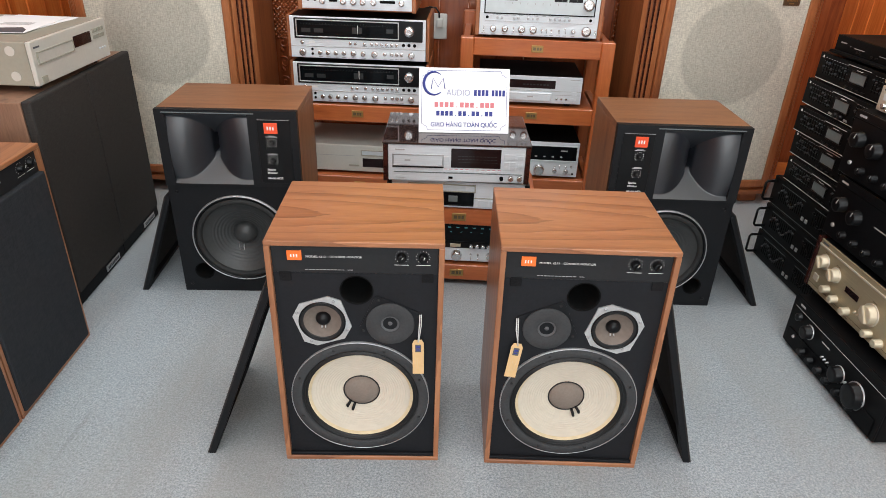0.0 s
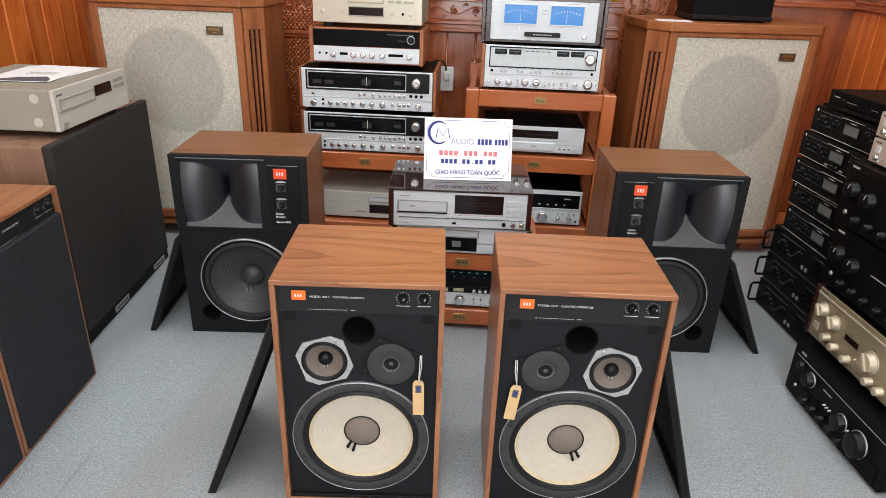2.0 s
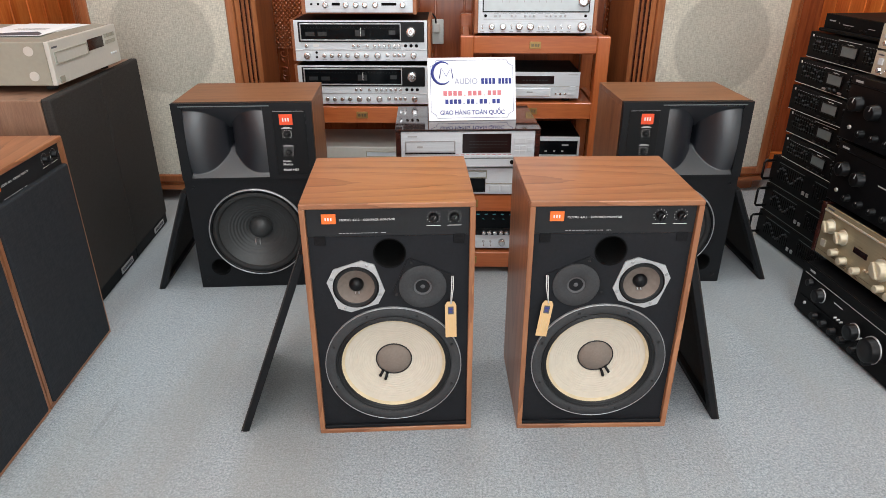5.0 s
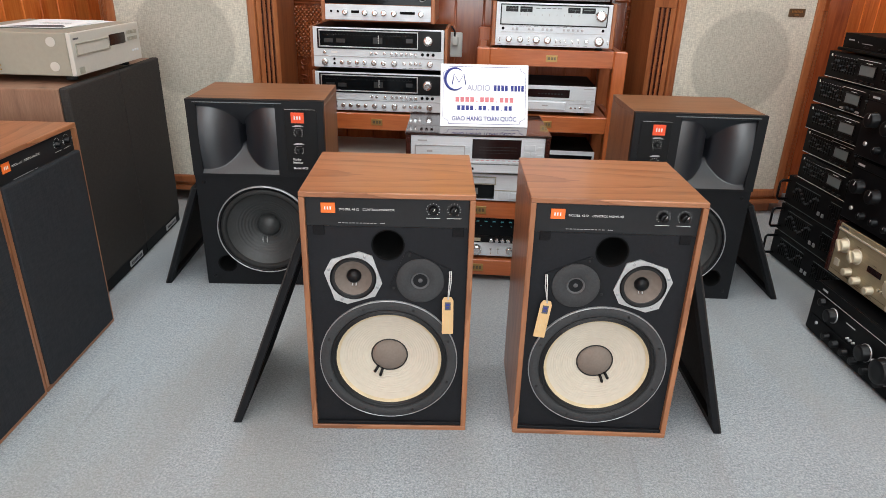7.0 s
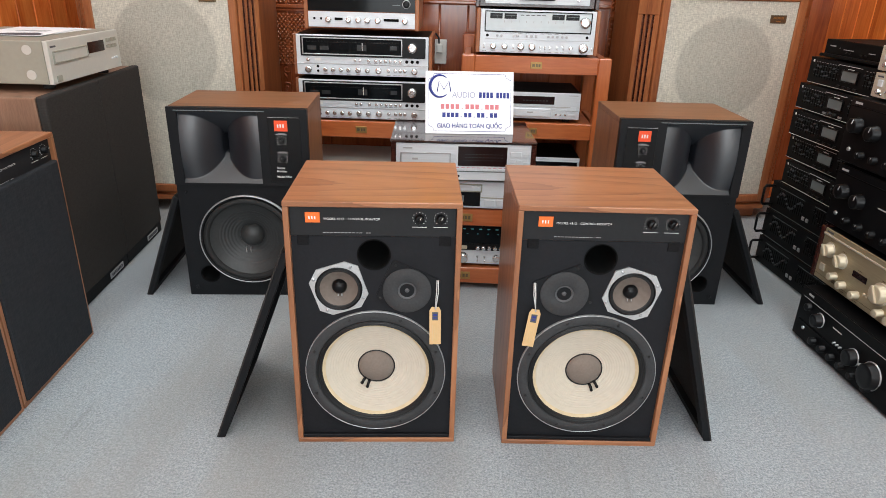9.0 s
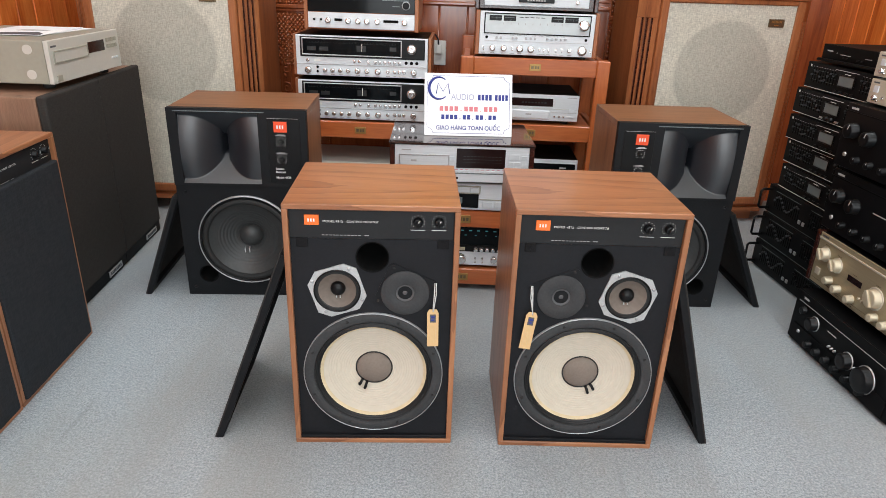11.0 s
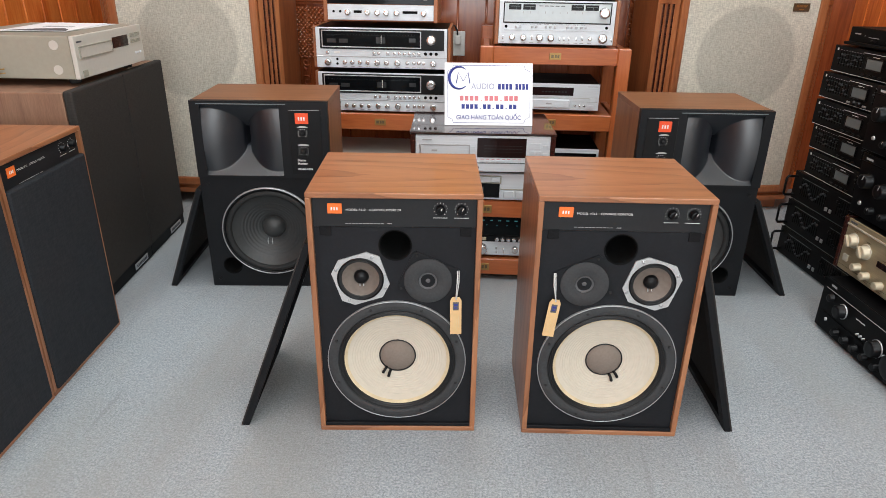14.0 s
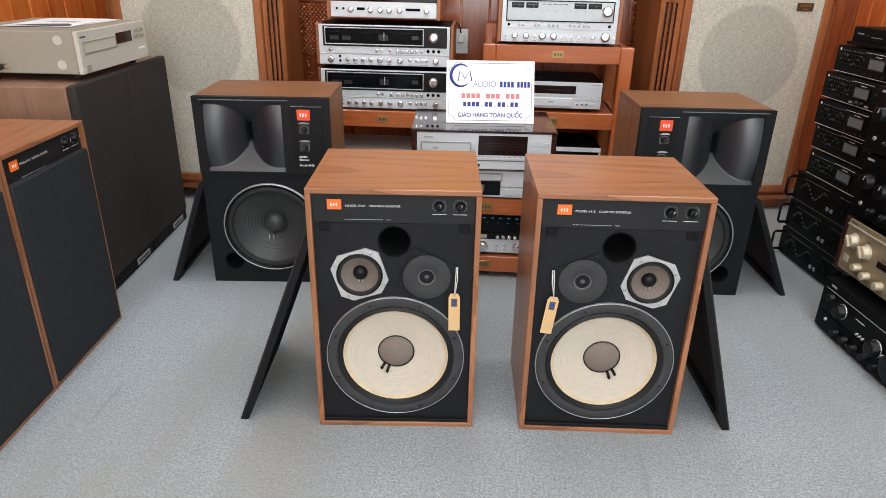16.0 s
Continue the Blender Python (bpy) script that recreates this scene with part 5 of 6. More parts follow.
bars("display_print", [(0.004 + 0.0115 * k, 0.012 + 0.0115 * k, z, z + 0.0022) for k in range(11) for z in (0.098, 0.088)] + [(0.004, 0.13, 0.079, 0.0798)], "dial_dim", s, -0.002)
bars("key_print", [(-0.040 + 0.0172 * k, -0.030 + 0.0172 * k, 0.0535, 0.0550) for k in range(11)], "print_red", s, 0)
button(s, -0.033, 0.088, 0.016, 0.018, 0.003, "silver_pale")
for k in range(11):
    button(s, -0.035 + 0.0172 * k, 0.048, 0.012, 0.006, 0.003, "silver_pale")
part("front_line", bx(bmesh.new(), -0.2, 0.21, -0.002, 0, 0.0405, 0.043), "lcd_grey", s)
for x, z, w in ((0.168, 0.100, 0.036), (0.202, 0.098, 0.017), (0.159, 0.078, 0.017), (0.180, 0.078, 0.017), (0.159, 0.062, 0.017), (0.180, 0.062, 0.017), (0.202, 0.070, 0.017)):
    button(s, x, z, w, 0.012 if z != 0.100 else 0.018, 0.003, "silver_pale")
button(s, -0.178, 0.026, 0.028, 0.008, 0.003, "silver_pale")
button(s, -0.018, 0.026, 0.014, 0.007, 0.003, "void_black")
for x, r, mt in ((0.145, 0.006, "void_black"), (0.175, 0.009, "knob_chrome"), (0.203, 0.009, "knob_chrome")):
    knob(s, x, 0.028, r, 0.010, mt)

# sign on the disc player
sm = pose(0.110, 2.116, 0.5405, -21, 0, 5.5)
s = thing("shop_sign", "white acrylic sign, blue and red lettering, leaning on disc player", "sign", sm)
SW, SH = 0.294, 0.207
part("board", bx(bmesh.new(), -SW / 2, SW / 2, 0, 0.004, 0, SH, 0.001), "acrylic_white", s)
part("easel", bx(bmesh.new(), -0.04, 0.04, 0.0, 0.003, 0, 0.16, 0.001), "acrylic_white", s, "", Matrix.Translation((0, 0.075, -0.031)) @ Matrix.Rotation(radians(27), 4, "X"))
bm = bmesh.new()
b0, b1, c0, c1, nt_ = -SW / 2 + 0.009, SW / 2 - 0.009, 0.009, SH - 0.009, 0.020
line = [(b0 + nt_, c0), (b1 - nt_, c0), (b1 - nt_ * 0.8, c0 + nt_ * 0.55), (b1, c0 + nt_), (b1, c1 - nt_), (b1 - nt_ * 0.8, c1 - nt_ * 0.55), (b1 - nt_, c1), (b0 + nt_, c1), (b0 + nt_ * 0.8, c1 - nt_ * 0.55), (b0, c1 - nt_), (b0, c0 + nt_), (b0 + nt_ * 0.8, c0 + nt_ * 0.55)]
for k in range(len(line)):
    (xa, za), (xb, zb) = line[k], line[(k + 1) % len(line)]
    tube(bm, [(xa, 0, za), (xb, 0, zb)], 0.0008, 4)
part("border", bm, "print_blue", s, "thin blue border line")
bm = bmesh.new()
tube(bm, [(-0.0985 + 0.033 * math.cos(a), -0.0002, 0.157 + 0.036 * math.sin(a)) for a in np.linspace(radians(50), radians(312), 28)], lambda u: 0.0014 + 0.0036 * math.sin(math.pi * u), 6)
tube(bm, [(-0.108, -0.0004, 0.139), (-0.102, -0.0004, 0.174), (-0.0855, -0.0004, 0.146), (-0.069, -0.0004, 0.174), (-0.063, -0.0004, 0.139)], 0.0018, 6)
part("emblem", bm, "print_blue", s, "blue round emblem")
words("sign_text", "AUDIO", 0.0190, "print_faded", s, at_front(-0.0585, -0.0012, 0.120), width=0.077, bold=0.008)
def figure_bars(name, x0, x1, count, gaps, z0, z1, mat, label):
    """A row of upright bars, one for each figure, with small stops between the groups."""
    step = (x1 - x0) / count
    rows = [(x0 + step * k + step * 0.10, x0 + step * (k + 1) - step * 0.16, z0, z1) for k in range(count) if k not in gaps]
    rows += [(x0 + step * k + step * 0.32, x0 + step * k + step * 0.58, z0, z0 + 0.003) for k in gaps]
    bars(name, rows, mat, s, 0, label)


figure_bars("name_bar", 0.030, 0.080, 4, (), 0.1195, 0.1385, "print_blue", "blue bars for the shop's place name")
figure_bars("name_bar", 0.088, 0.134, 4, (), 0.1195, 0.1385, "print_blue", "blue bars for the shop's place name")
figure_bars("red_bars", -0.098, 0.100, 12, (4, 8), 0.082, 0.098, "print_red", "row of red bars")
figure_bars("blue_bars", -0.092, 0.095, 13, (4, 7, 10), 0.055, 0.070, "print_blue", "row of blue bars")
words("sign_text", "GIAO HÀNG TOÀN QUỐC", 0.0140, "print_blue", s, at_front(-0.108, -0.0012, 0.020), "blue capital lettering", 0.216, 0.014)


# ---- player, papers and cable on the cloth speakers ----
s = unit("dvd_player", "pale grey-beige disc player with papers on top", "disc player", sized(pose(-1.135, 2.104, 0.678, 0, 0, 92.5), 1.02, 1.02, 1.02), 0.435, 0.140, 0.385, "titan_case", "grey_case", 0.018, "", None, 0.014)
window(s, "disc_tray", -0.195, -0.005, 0.078, 0.106, "grey_case", 0, "titan_case", "closed disc tray")
window(s, "display", 0.005, 0.110, 0.082, 0.116, "smoked_window", 0, None, "dark display window")
for k in range(4):
    for z in (0.092, 0.112):
        button(s, 0.132 + 0.019 * k, z, 0.014, 0.012, 0.003, "titan_case")
for k in range(3):
    knob(s, 0.155 + 0.017 * k, 0.052, 0.004, 0.003, "silver_pale")
button(s, -0.185, 0.032, 0.026, 0.018, 0.003, "titan_case")
bars("maker_print", [(-0.205, -0.175, 0.120, 0.125)], "paper_dark", s, 0)
part("front_seam", bx(bmesh.new(), -0.2175, 0.2175, 0.014, 0.0165, 0.018, 0.1408), "titan_case", s)
for y in (0.06, 0.315):
    for z in (0.045, 0.115):
        part("side_cap", cy(bmesh.new(), 0.0135, 0.003, Matrix.Translation((-0.2165, y, z)) @ Matrix.Rotation(radians(-90), 4, "Y"), 22), "grey_case", s, "round cap on the side")
for k, (x, y, a, w, d, mt) in enumerate(((0.060, 0.190, -5, 0.29, 0.215, "paper_white"), (0.035, 0.195, 4, 0.297, 0.21, "paper_white"))):
    p = thing("paper_sheet", "printed white paper sheets lying on the disc player", "paper", pose(-1.135, 2.104, 0.8215 + 0.0022 * k, 0, 0, 92.5) @ pose(x, y, 0, 0, 0, a))
    part("sheet", bx(bmesh.new(), -w / 2, w / 2, -d / 2, d / 2, 0, 0.0014), mt, p)
    if k:
        part("print_block", slab(bmesh.new(), [(-0.146, -0.100), (-0.100, -0.088), (-0.060, -0.058), (-0.078, 0.02), (-0.120, 0.070), (-0.146, 0.095)], 0.0014, 0.0018), "paper_dark", p, "dark printed picture")
        bm = bmesh.new()
        for j in range(4):
            bx(bm, -0.020 + 0.012 * j, -0.014 + 0.012 * j, -0.06, 0.03 + 0.01 * (j % 2), 0.0014, 0.0018)
        part("print_lines", bm, "print_grey", p)
cable = thing("power_cable", "bundled black mains cable with pale stripes, on the brown speaker", "cable", pose(-1.475, 1.860, 0.675, 0, 0, 6))
bm, stripe = bmesh.new(), bmesh.new()
for k in range(5):
    loop = [Vector(((0.100 + 0.007 * k) * math.cos(a) - 0.03, (0.022 + 0.005 * k) * math.sin(a) + 0.004 * math.sin(3 * a + k), 0.010 + 0.008 * k + 0.007 * math.sin(2 * a + k))) for a in np.linspace(0, 2 * math.pi, 34)]
    tube(bm, loop, 0.0042, 7)
    tube(stripe, [p + Vector((0.0, -0.0026, 0.0026)) for p in loop], 0.0016, 5)
for k in range(4):
    loop = [Vector((0.042 + 0.008 * k + 0.012 * math.cos(a + k), 0.040 * math.sin(a) - 0.003, 0.036 + 0.034 * math.cos(a + 0.4 * k))) for a in np.linspace(0, 2 * math.pi, 24)]
    tube(bm, loop, 0.0042, 7)
    tube(stripe, [p + Vector((-0.0024, -0.0028, 0.0018)) for p in loop], 0.0015, 5)
tube(bm, [(0.07, -0.02, 0.045), (0.10, -0.025, 0.042), (0.118, -0.026, 0.044)], 0.0085, 8)
part("cord", bm, "cable_grey", cable)
part("cord_stripe", stripe, "string_white", cable, "pale stripe along the cord")
for q in (-0.006, 0.006):
    part("plug_pin", tube(bmesh.new(), [(0.118, -0.026, 0.044 + q), (0.140, -0.028, 0.047 + q)], 0.002, 6), "brass_plate", cable)

s = thing("carton", "small open white carton on the walnut monitor", "carton", pose(-1.55, 1.600, 0.6168, 0, 0, -4))
bm = bmesh.new()
for a in ((-0.14, 0.14, -0.10, -0.097, 0, 0.055), (-0.14, 0.14, 0.097, 0.10, 0, 0.055), (-0.14, -0.137, -0.097, 0.097, 0, 0.055), (0.137, 0.14, -0.097, 0.097, 0, 0.055), (-0.137, 0.137, -0.097, 0.097, 0, 0.003)):
    bx(bm, *a)
part("tray", bm, "carton_white", s)
part("flap", bx(bmesh.new(), 0, 0.06, -0.095, 0.095, 0, 0.003), "kraft_tag", s, "brown cardboard flap", Matrix.Translation((-0.137, 0, 0.056)) @ Matrix.Rotation(radians(-70), 4, "Y"))


# ---- gear along the east wall ----
def spot(x, y, z, yaw=-80):
    return pose(x, y, z, 0, 0, yaw)


def equalizer(m, kind=0):
    W, H = 0.432, 0.104
    s = unit("equalizer", "black graphic equalizer with slider banks and small grey screen", "equalizer", m, W, H, 0.24, "case_black", "dark_alu", 0.006, "stacked equalizers")
    window(s, "screen", -0.035, 0.040, 0.040, 0.076, "lcd_grey", 0, "plastic_black", "small grey screen")
    # slider scales
    for q in (-0.178, 0.078):
        bars("scale_marks", [(q + 0.0145 * k + e, q + 0.0145 * k + e + 0.0022, 0.033 + 0.0083 * j, 0.0338 + 0.0083 * j) for k in range(9) for e in (-0.0055, 0.0033) for j in range(7)], "dial_dim", s, 0)
        bars("band_print", [(q + 0.0145 * k - 0.003, q + 0.0145 * k + 0.003, 0.0885, 0.0900) for k in range(9)], "print_grey", s, 0)
    for k in range(9):
        slider(s, -0.178 + 0.0145 * k, 0.058, 0.054, 0.7 * math.sin(k * 1.1 + kind * 2), 0, "felt_grey")
        slider(s, 0.078 + 0.0145 * k, 0.058, 0.054, 0.7 * math.cos(k * 0.9 + kind), 0, "felt_grey")
    for k in range(4):
        button(s, -0.04 + 0.028 * k, 0.018, 0.018, 0.007, 0.004, "ring_silver" if kind == 1 and k in (0, 3) else "plastic_black")
    if kind == 1:
        for x in (-0.012, 0.015):
            knob(s, x, 0.020, 0.009, 0.010, "plastic_black")
    bars("panel_print", [(-0.06, 0.055, 0.093, 0.0945), (-0.2, -0.193, 0.086, 0.095), (-0.213, 0.213, 0.0075, 0.009), (-0.012, 0.018, 0.0825, 0.0845)], "print_white", s, 0)
    for k in range(2):
        bars("scale_print", [(-0.184 + 0.256 * k, -0.055 + 0.256 * k, z, z + 0.0008) for z in (0.040, 0.058, 0.076)], "lcd_grey", s, 0)
    return s


EX, EY = 1.316, 2.180
z = 0.336
for k, hgt in enumerate((0.096, 0.098, 0.106, 0.104, 0.104)):
    equalizer(sized(spot(EX + 0.010 * math.sin(k * 2), EY + (0.012 if k % 2 else -0.008), z, -83 + (k % 3 - 1) * 1.0), 1, 1, 0.88), 1 if k == 3 else 0)
    z += 0.0925
s = unit("tuner", "slim black tuner on top of the equalizers", "tuner", spot(1.348, 2.135, z, -82), 0.43, 0.062, 0.25, "case_black", "case_black", 0.008)
part("ledge", bx(bmesh.new(), -0.215, 0.215, -0.018, 0.001, 0.006, 0.016, 0.003), "case_black", s)
bars("panel_print", [(-0.19, -0.16, 0.040, 0.044), (-0.12, -0.07, 0.034, 0.036), (0.0, 0.03, 0.034, 0.036), (-0.14, -0.138, 0.036, 0.040)], "print_grey", s, 0)
for x in (-0.10, -0.085, -0.03, -0.01):
    button(s, x, 0.026, 0.012, 0.005, 0.003, "plastic_black")


def rack_unit(m, H=0.092):
    W = 0.482
    s = unit("rack_equalizer", "black rack-mount equalizer with carrying handles, near the floor", "equalizer", m, W, H, 0.24, "case_black", "dark_alu", 0.004, "rack equalizers")
    for q in (-1, 1):
        x = q * 0.225
        part("handle", tube(bmesh.new(), [(x, 0, 0.016), (x, -0.034, 0.016), (x, -0.040, 0.022), (x, -0.040, H - 0.022), (x, -0.034, H - 0.016), (x, 0, H - 0.016)], 0.0045, 8), "plastic_black", s, "black bow handle")
    for k in range(13):
        slider(s, -0.185 + 0.0125 * k, 0.050, 0.046, 0.8 * math.sin(k * 0.7), 0, "felt_grey")
        slider(s, 0.035 + 0.0125 * k, 0.050, 0.046, 0.8 * math.cos(k * 0.8), 0, "plastic_black")
    for q in (-0.185, 0.035):
        bars("scale_marks", [(q + 0.0125 * k - 0.0045, q + 0.0125 * k + 0.0045, 0.028 + 0.011 * j, 0.0288 + 0.011 * j) for k in range(13) for j in range(5)], "dial_dim", s, 0)
    for x in (-0.018, 0.006):
        button(s, x, 0.028, 0.013, 0.011, 0.004, "ring_silver")
    bars("panel_print", [(-0.19, -0.03, 0.078, 0.0792), (0.03, 0.19, 0.078, 0.0792), (-0.215, 0.215, 0.004, 0.0055)], "lcd_grey", s, 0)
    return s


for k in range(3):
    rack_unit(sized(spot(1.309 + 0.003 * k, 2.188, 0.112 * k, -83), 1, 1, 1.21))


def big_amp(m, H, label):
    W = 0.436
    s = unit("amplifier", label, "amplifier", m, W, H, 0.30, "case_black", "plastic_black", 0.012, "black amplifiers")
    part("ledge", bx(bmesh.new(), -W / 2, W / 2, -0.003, 0, H - 0.024, H - 0.021), "dark_alu", s, "thin bright line")
    for x, z2, r in ((-0.165, H - 0.072, 0.021), (-0.092, H - 0.080, 0.021), (0.13, H - 0.075, 0.030)):
        knob(s, x, z2, r, 0.024, "plastic_black", 0, "print_grey")
    for k in range(6):
        knob(s, -0.12 + 0.055 * k, 0.045, 0.010, 0.018, "plastic_black", 0, "print_grey")
    knob(s, -0.178, 0.050, 0.006, 0.004, "ring_silver")
    bars("panel_print", [(-0.20, -0.17, H - 0.016, H - 0.010), (-0.02, 0.06, H - 0.075, H - 0.072)], "print_grey", s, 0)
    return s


C2X, C2Y = 1.230, 1.671
BA = "large black amplifier with round knobs, stacked on the gold one"
big_amp(spot(C2X, C2Y, 0.3535, -84), 0.192, BA)
big_amp(spot(C2X - 0.008, C2Y + 0.002, 0.5465, -83), 0.192, BA)
for k in range(2):
    s = unit("tape_deck", "small silver-champagne hi-fi component on the black amplifiers", "hi-fi component", spot(1.246, 1.686, 0.7395 + 0.0715 * k, -84), 0.36, 0.071, 0.25, "titan_case", "champagne_face", 0.006, "small silver components")
    button(s, -0.150, 0.045, 0.018, 0.018, 0.004, "silver_pale")
    knob(s, -0.150, 0.022, 0.007, 0.008)
    lever(s, -0.12, 0.026, length=0.018)
    window(s, "display", -0.08, 0.06, 0.026, 0.056, "smoked_window", 0, None)
    for x in (0.09, 0.12, 0.15):
        button(s, x, 0.036, 0.018, 0.012, 0.004, "silver_pale")
    bars("maker_print", [(-0.168, -0.145, 0.060, 0.064)], "paper_dark", s, 0)

# floor amplifier and the gold one on it
s = unit("amplifier", "black integrated amplifier with round knobs, standing on the carpet", "amplifier", sized(spot(1.188, 1.600, 0, -84.0), 1, 1, 1.085), 0.462, 0.158, 0.36, "case_black", "dark_alu", 0.008)
part("lower_panel", bx(bmesh.new(), -0.213, 0.213, -0.003, 0, 0.010, 0.062, 0.002), "case_black", s, "black lower flap")
for x, z2, r in ((-0.120, 0.098, 0.019), (0.045, 0.075, 0.022), (0.125, 0.068, 0.033)):
    part("knob_ring", lathe(bmesh.new(), [(r * 1.12, 0), (r * 1.12, 0.003), (r * 0.95, 0.003)], Matrix.Translation((x, 0, z2)) @ FRONT, 28), "ring_silver", s, "bright ring behind the knob")
    knob(s, x, z2, r, 0.024, "plastic_black")
knob(s, -0.178, 0.112, 0.011, 0.014, "plastic_black")
for x in (-0.115, -0.070, -0.025, 0.02, 0.07, 0.13):
    knob(s, x, 0.036, 0.010, 0.018, "plastic_black", -0.003)
knob(s, -0.178, 0.046, 0.005, 0.004, "ring_silver", -0.003)
for x in (-0.035, -0.022, -0.008, 0.078, 0.092):
    knob(s, x, 0.074, 0.0032, 0.008, "ring_silver")
bars("panel_print", [(-0.195, -0.17, 0.142, 0.148), (-0.06, -0.02, 0.106, 0.109), (-0.215, 0.215, 0.130, 0.1315)], "print_grey", s, 0)

s = unit("amplifier", "gold-fronted amplifier with ivory knobs on the black amplifier", "amplifier", spot(1.226, 1.648, 0.1718, -84), 0.462, 0.180, 0.36, "case_black", "gold_face", 0.020, "", "rosewood")
part("ledge", bx(bmesh.new(), -0.214, 0.214, -0.004, 0, 0.160, 0.166, 0.001), "champagne_face", s, "bright edge along the top")
for x, z2, r in ((-0.172, 0.122, 0.0195), (-0.110, 0.112, 0.0195), (0.065, 0.092, 0.027)):
    part("knob_ring", lathe(bmesh.new(), [(r * 1.2, 0), (r * 1.2, 0.002), (r * 1.02, 0.002)], Matrix.Translation((x, 0, z2)) @ FRONT, 28), "champagne_face", s, "bright ring behind the knob")
    knob(s, x, z2, r * 0.98, 0.020, "knob_ivory", 0, None, True, -35)
for x, z2 in ((-0.122, 0.058), (-0.078, 0.050), (-0.018, 0.048), (0.085, 0.045), (0.13, 0.045)):
    knob(s, x, z2, 0.012, 0.022, "knob_ivory")
window(s, "display", -0.055, 0.005, 0.092, 0.110, "smoked_window", 0, None, "narrow dark window")
button(s, -0.185, 0.062, 0.022, 0.022, 0.004, "champagne_face")
for x in (0.01, 0.024, 0.045):
    knob(s, x, 0.064, 0.004, 0.005, "knob_ivory")
bars("maker_print", [(-0.205, -0.175, 0.169, 0.174)], "paper_dark", s, 0)
bars("panel_print", [(x - 0.009, x + 0.009, z2, z2 + 0.0015) for x, z2 in ((-0.172, 0.150), (-0.110, 0.140), (-0.122, 0.036), (-0.078, 0.028), (-0.018, 0.027), (0.065, 0.128), (-0.03, 0.116))] + [(-0.213, 0.213, 0.0345, 0.0352)], "bronze_badge", s, 0)


# speaker wire behind the front monitor
tagged(new("speaker_wire", mesh_of("speaker_wire", tube(bmesh.new(), [(0.575, 1.533, 0.50), (0.592, 1.545, 0.535), (0.612, 1.550, 0.50), (0.622, 1.545, 0.40), (0.614, 1.540, 0.22), (0.60, 1.545, 0.06), (0.62, 1.56, 0.006), (0.66, 1.66, 0.005), (0.70, 1.78, 0.005), (0.80, 1.86, 0.005)], 0.0035, 7), "plastic_black")), "thin black speaker wire hanging behind the walnut monitor", "wire")


# ---- wall socket ----
s = thing("wall_socket", "white wall socket with a plug and black cord", "socket", pose(-0.050, YB - 0.012, 0.678))
part("cover", bx(bmesh.new(), -0.036, 0.036, -0.010, 0.012, -0.058, 0.058, 0.003), "socket_white", s)
pg = part("plug", bx(bmesh.new(), -0.014, 0.018, -0.034, -0.010, -0.005, 0.040, 0.006), "socket_white", s, "pale square plug")
part("cord", tube(bmesh.new(), [(0.0, -0.022, 0.038), (-0.002, -0.024, 0.065), (-0.016, -0.024, 0.085), (-0.045, -0.024, 0.088), (-0.085, -0.02, 0.075), (-0.12, 0.0, 0.06)], 0.0042, 8), "plastic_black", pg, "black mains cord")


# ---- wall panelling and carving ----
def planks(parent, run, z0, z1, w, place, t=0.012, mat="wall_wood_z"):
    """Upright boards with rounded edges and beads between, along a wall."""
    n = int((run[1] - run[0]) / w)
    me = mesh_of("plank", bx(bmesh.new(), 0.003, w - 0.003, -t, 0, 0, z1 - z0, 0.003), mat)
    bead = mesh_of("bead", tube(bmesh.new(), [(0, -0.004, 0), (0, -0.004, z1 - z0)], 0.006, 6), mat)
    for k in range(n):
        for name, mesh in (("plank", me), ("bead", bead)):
            ob = new(name, mesh)
            ob.parent, ob.matrix_basis = parent, place(run[0] + k * w, z0)


north = lambda x, z: pose(x, YB, z)
west = lambda u, z: pose(XL, u, z, 0, 0, 90)
east = lambda u, z: pose(XR, -u, z, 0, 0, -90)
planks(wall_west, (0.9, YB), 0.0, 1.066, 0.117, west)
planks(wall_east, (-YB, -0.9), 0.0, 1.066, 0.117, east)
planks(wall_north, (-0.60, 0.755), 0.0, 0.90, 0.137, north, 0.012, "carved_wood_z")


def moulding(name, parent, length, prof, m):
    """A strip with a stepped profile (out, up), along x."""
    bm = bmesh.new()
    a = [bm.verts.new((0, -o, u)) for o, u in prof]
    b = [bm.verts.new((length, -o, u)) for o, u in prof]
    for k in range(len(a) - 1):
        bm.faces.new([a[k], b[k], b[k + 1], a[k + 1]])
    bm.faces.new(a), bm.faces.new(b[::-1])
    return part(name, bm, "carved_wood_x", parent, "stepped wooden moulding", m)


RAIL = [(0, 0), (0.022, 0), (0.028, 0.008), (0.028, 0.016), (0.016, 0.022), (0.016, 0.036), (0.024, 0.042), (0.024, 0.052), (0.012, 0.058), (0, 0.060)]
moulding("rail", wall_west, YB - 0.9, [(o, u * 0.78) for o, u in RAIL], west(0.9, 1.066))
moulding("rail", wall_east, YB - 0.9, [(o, u * 0.78) for o, u in RAIL], east(-YB, 1.066))
moulding("rail", wall_west, YB - 0.9, RAIL, west(0.9, 1.33))
moulding("rail", wall_east, YB - 0.9, RAIL, east(-YB, 1.33))
moulding("rail", wall_north, 1.355, RAIL, north(-0.60, 0.895))
moulding("rail", wall_north, 1.355, [(o * 0.7, u * 0.5) for o, u in RAIL], north(-0.60, 1.035))
moulding("rail", wall_north, XR - 1.03, RAIL, north(1.03, 1.066))
moulding("rail", wall_north, XR - 1.03, [(o, u * 0.6) for o, u in RAIL], north(1.03, 1.225))
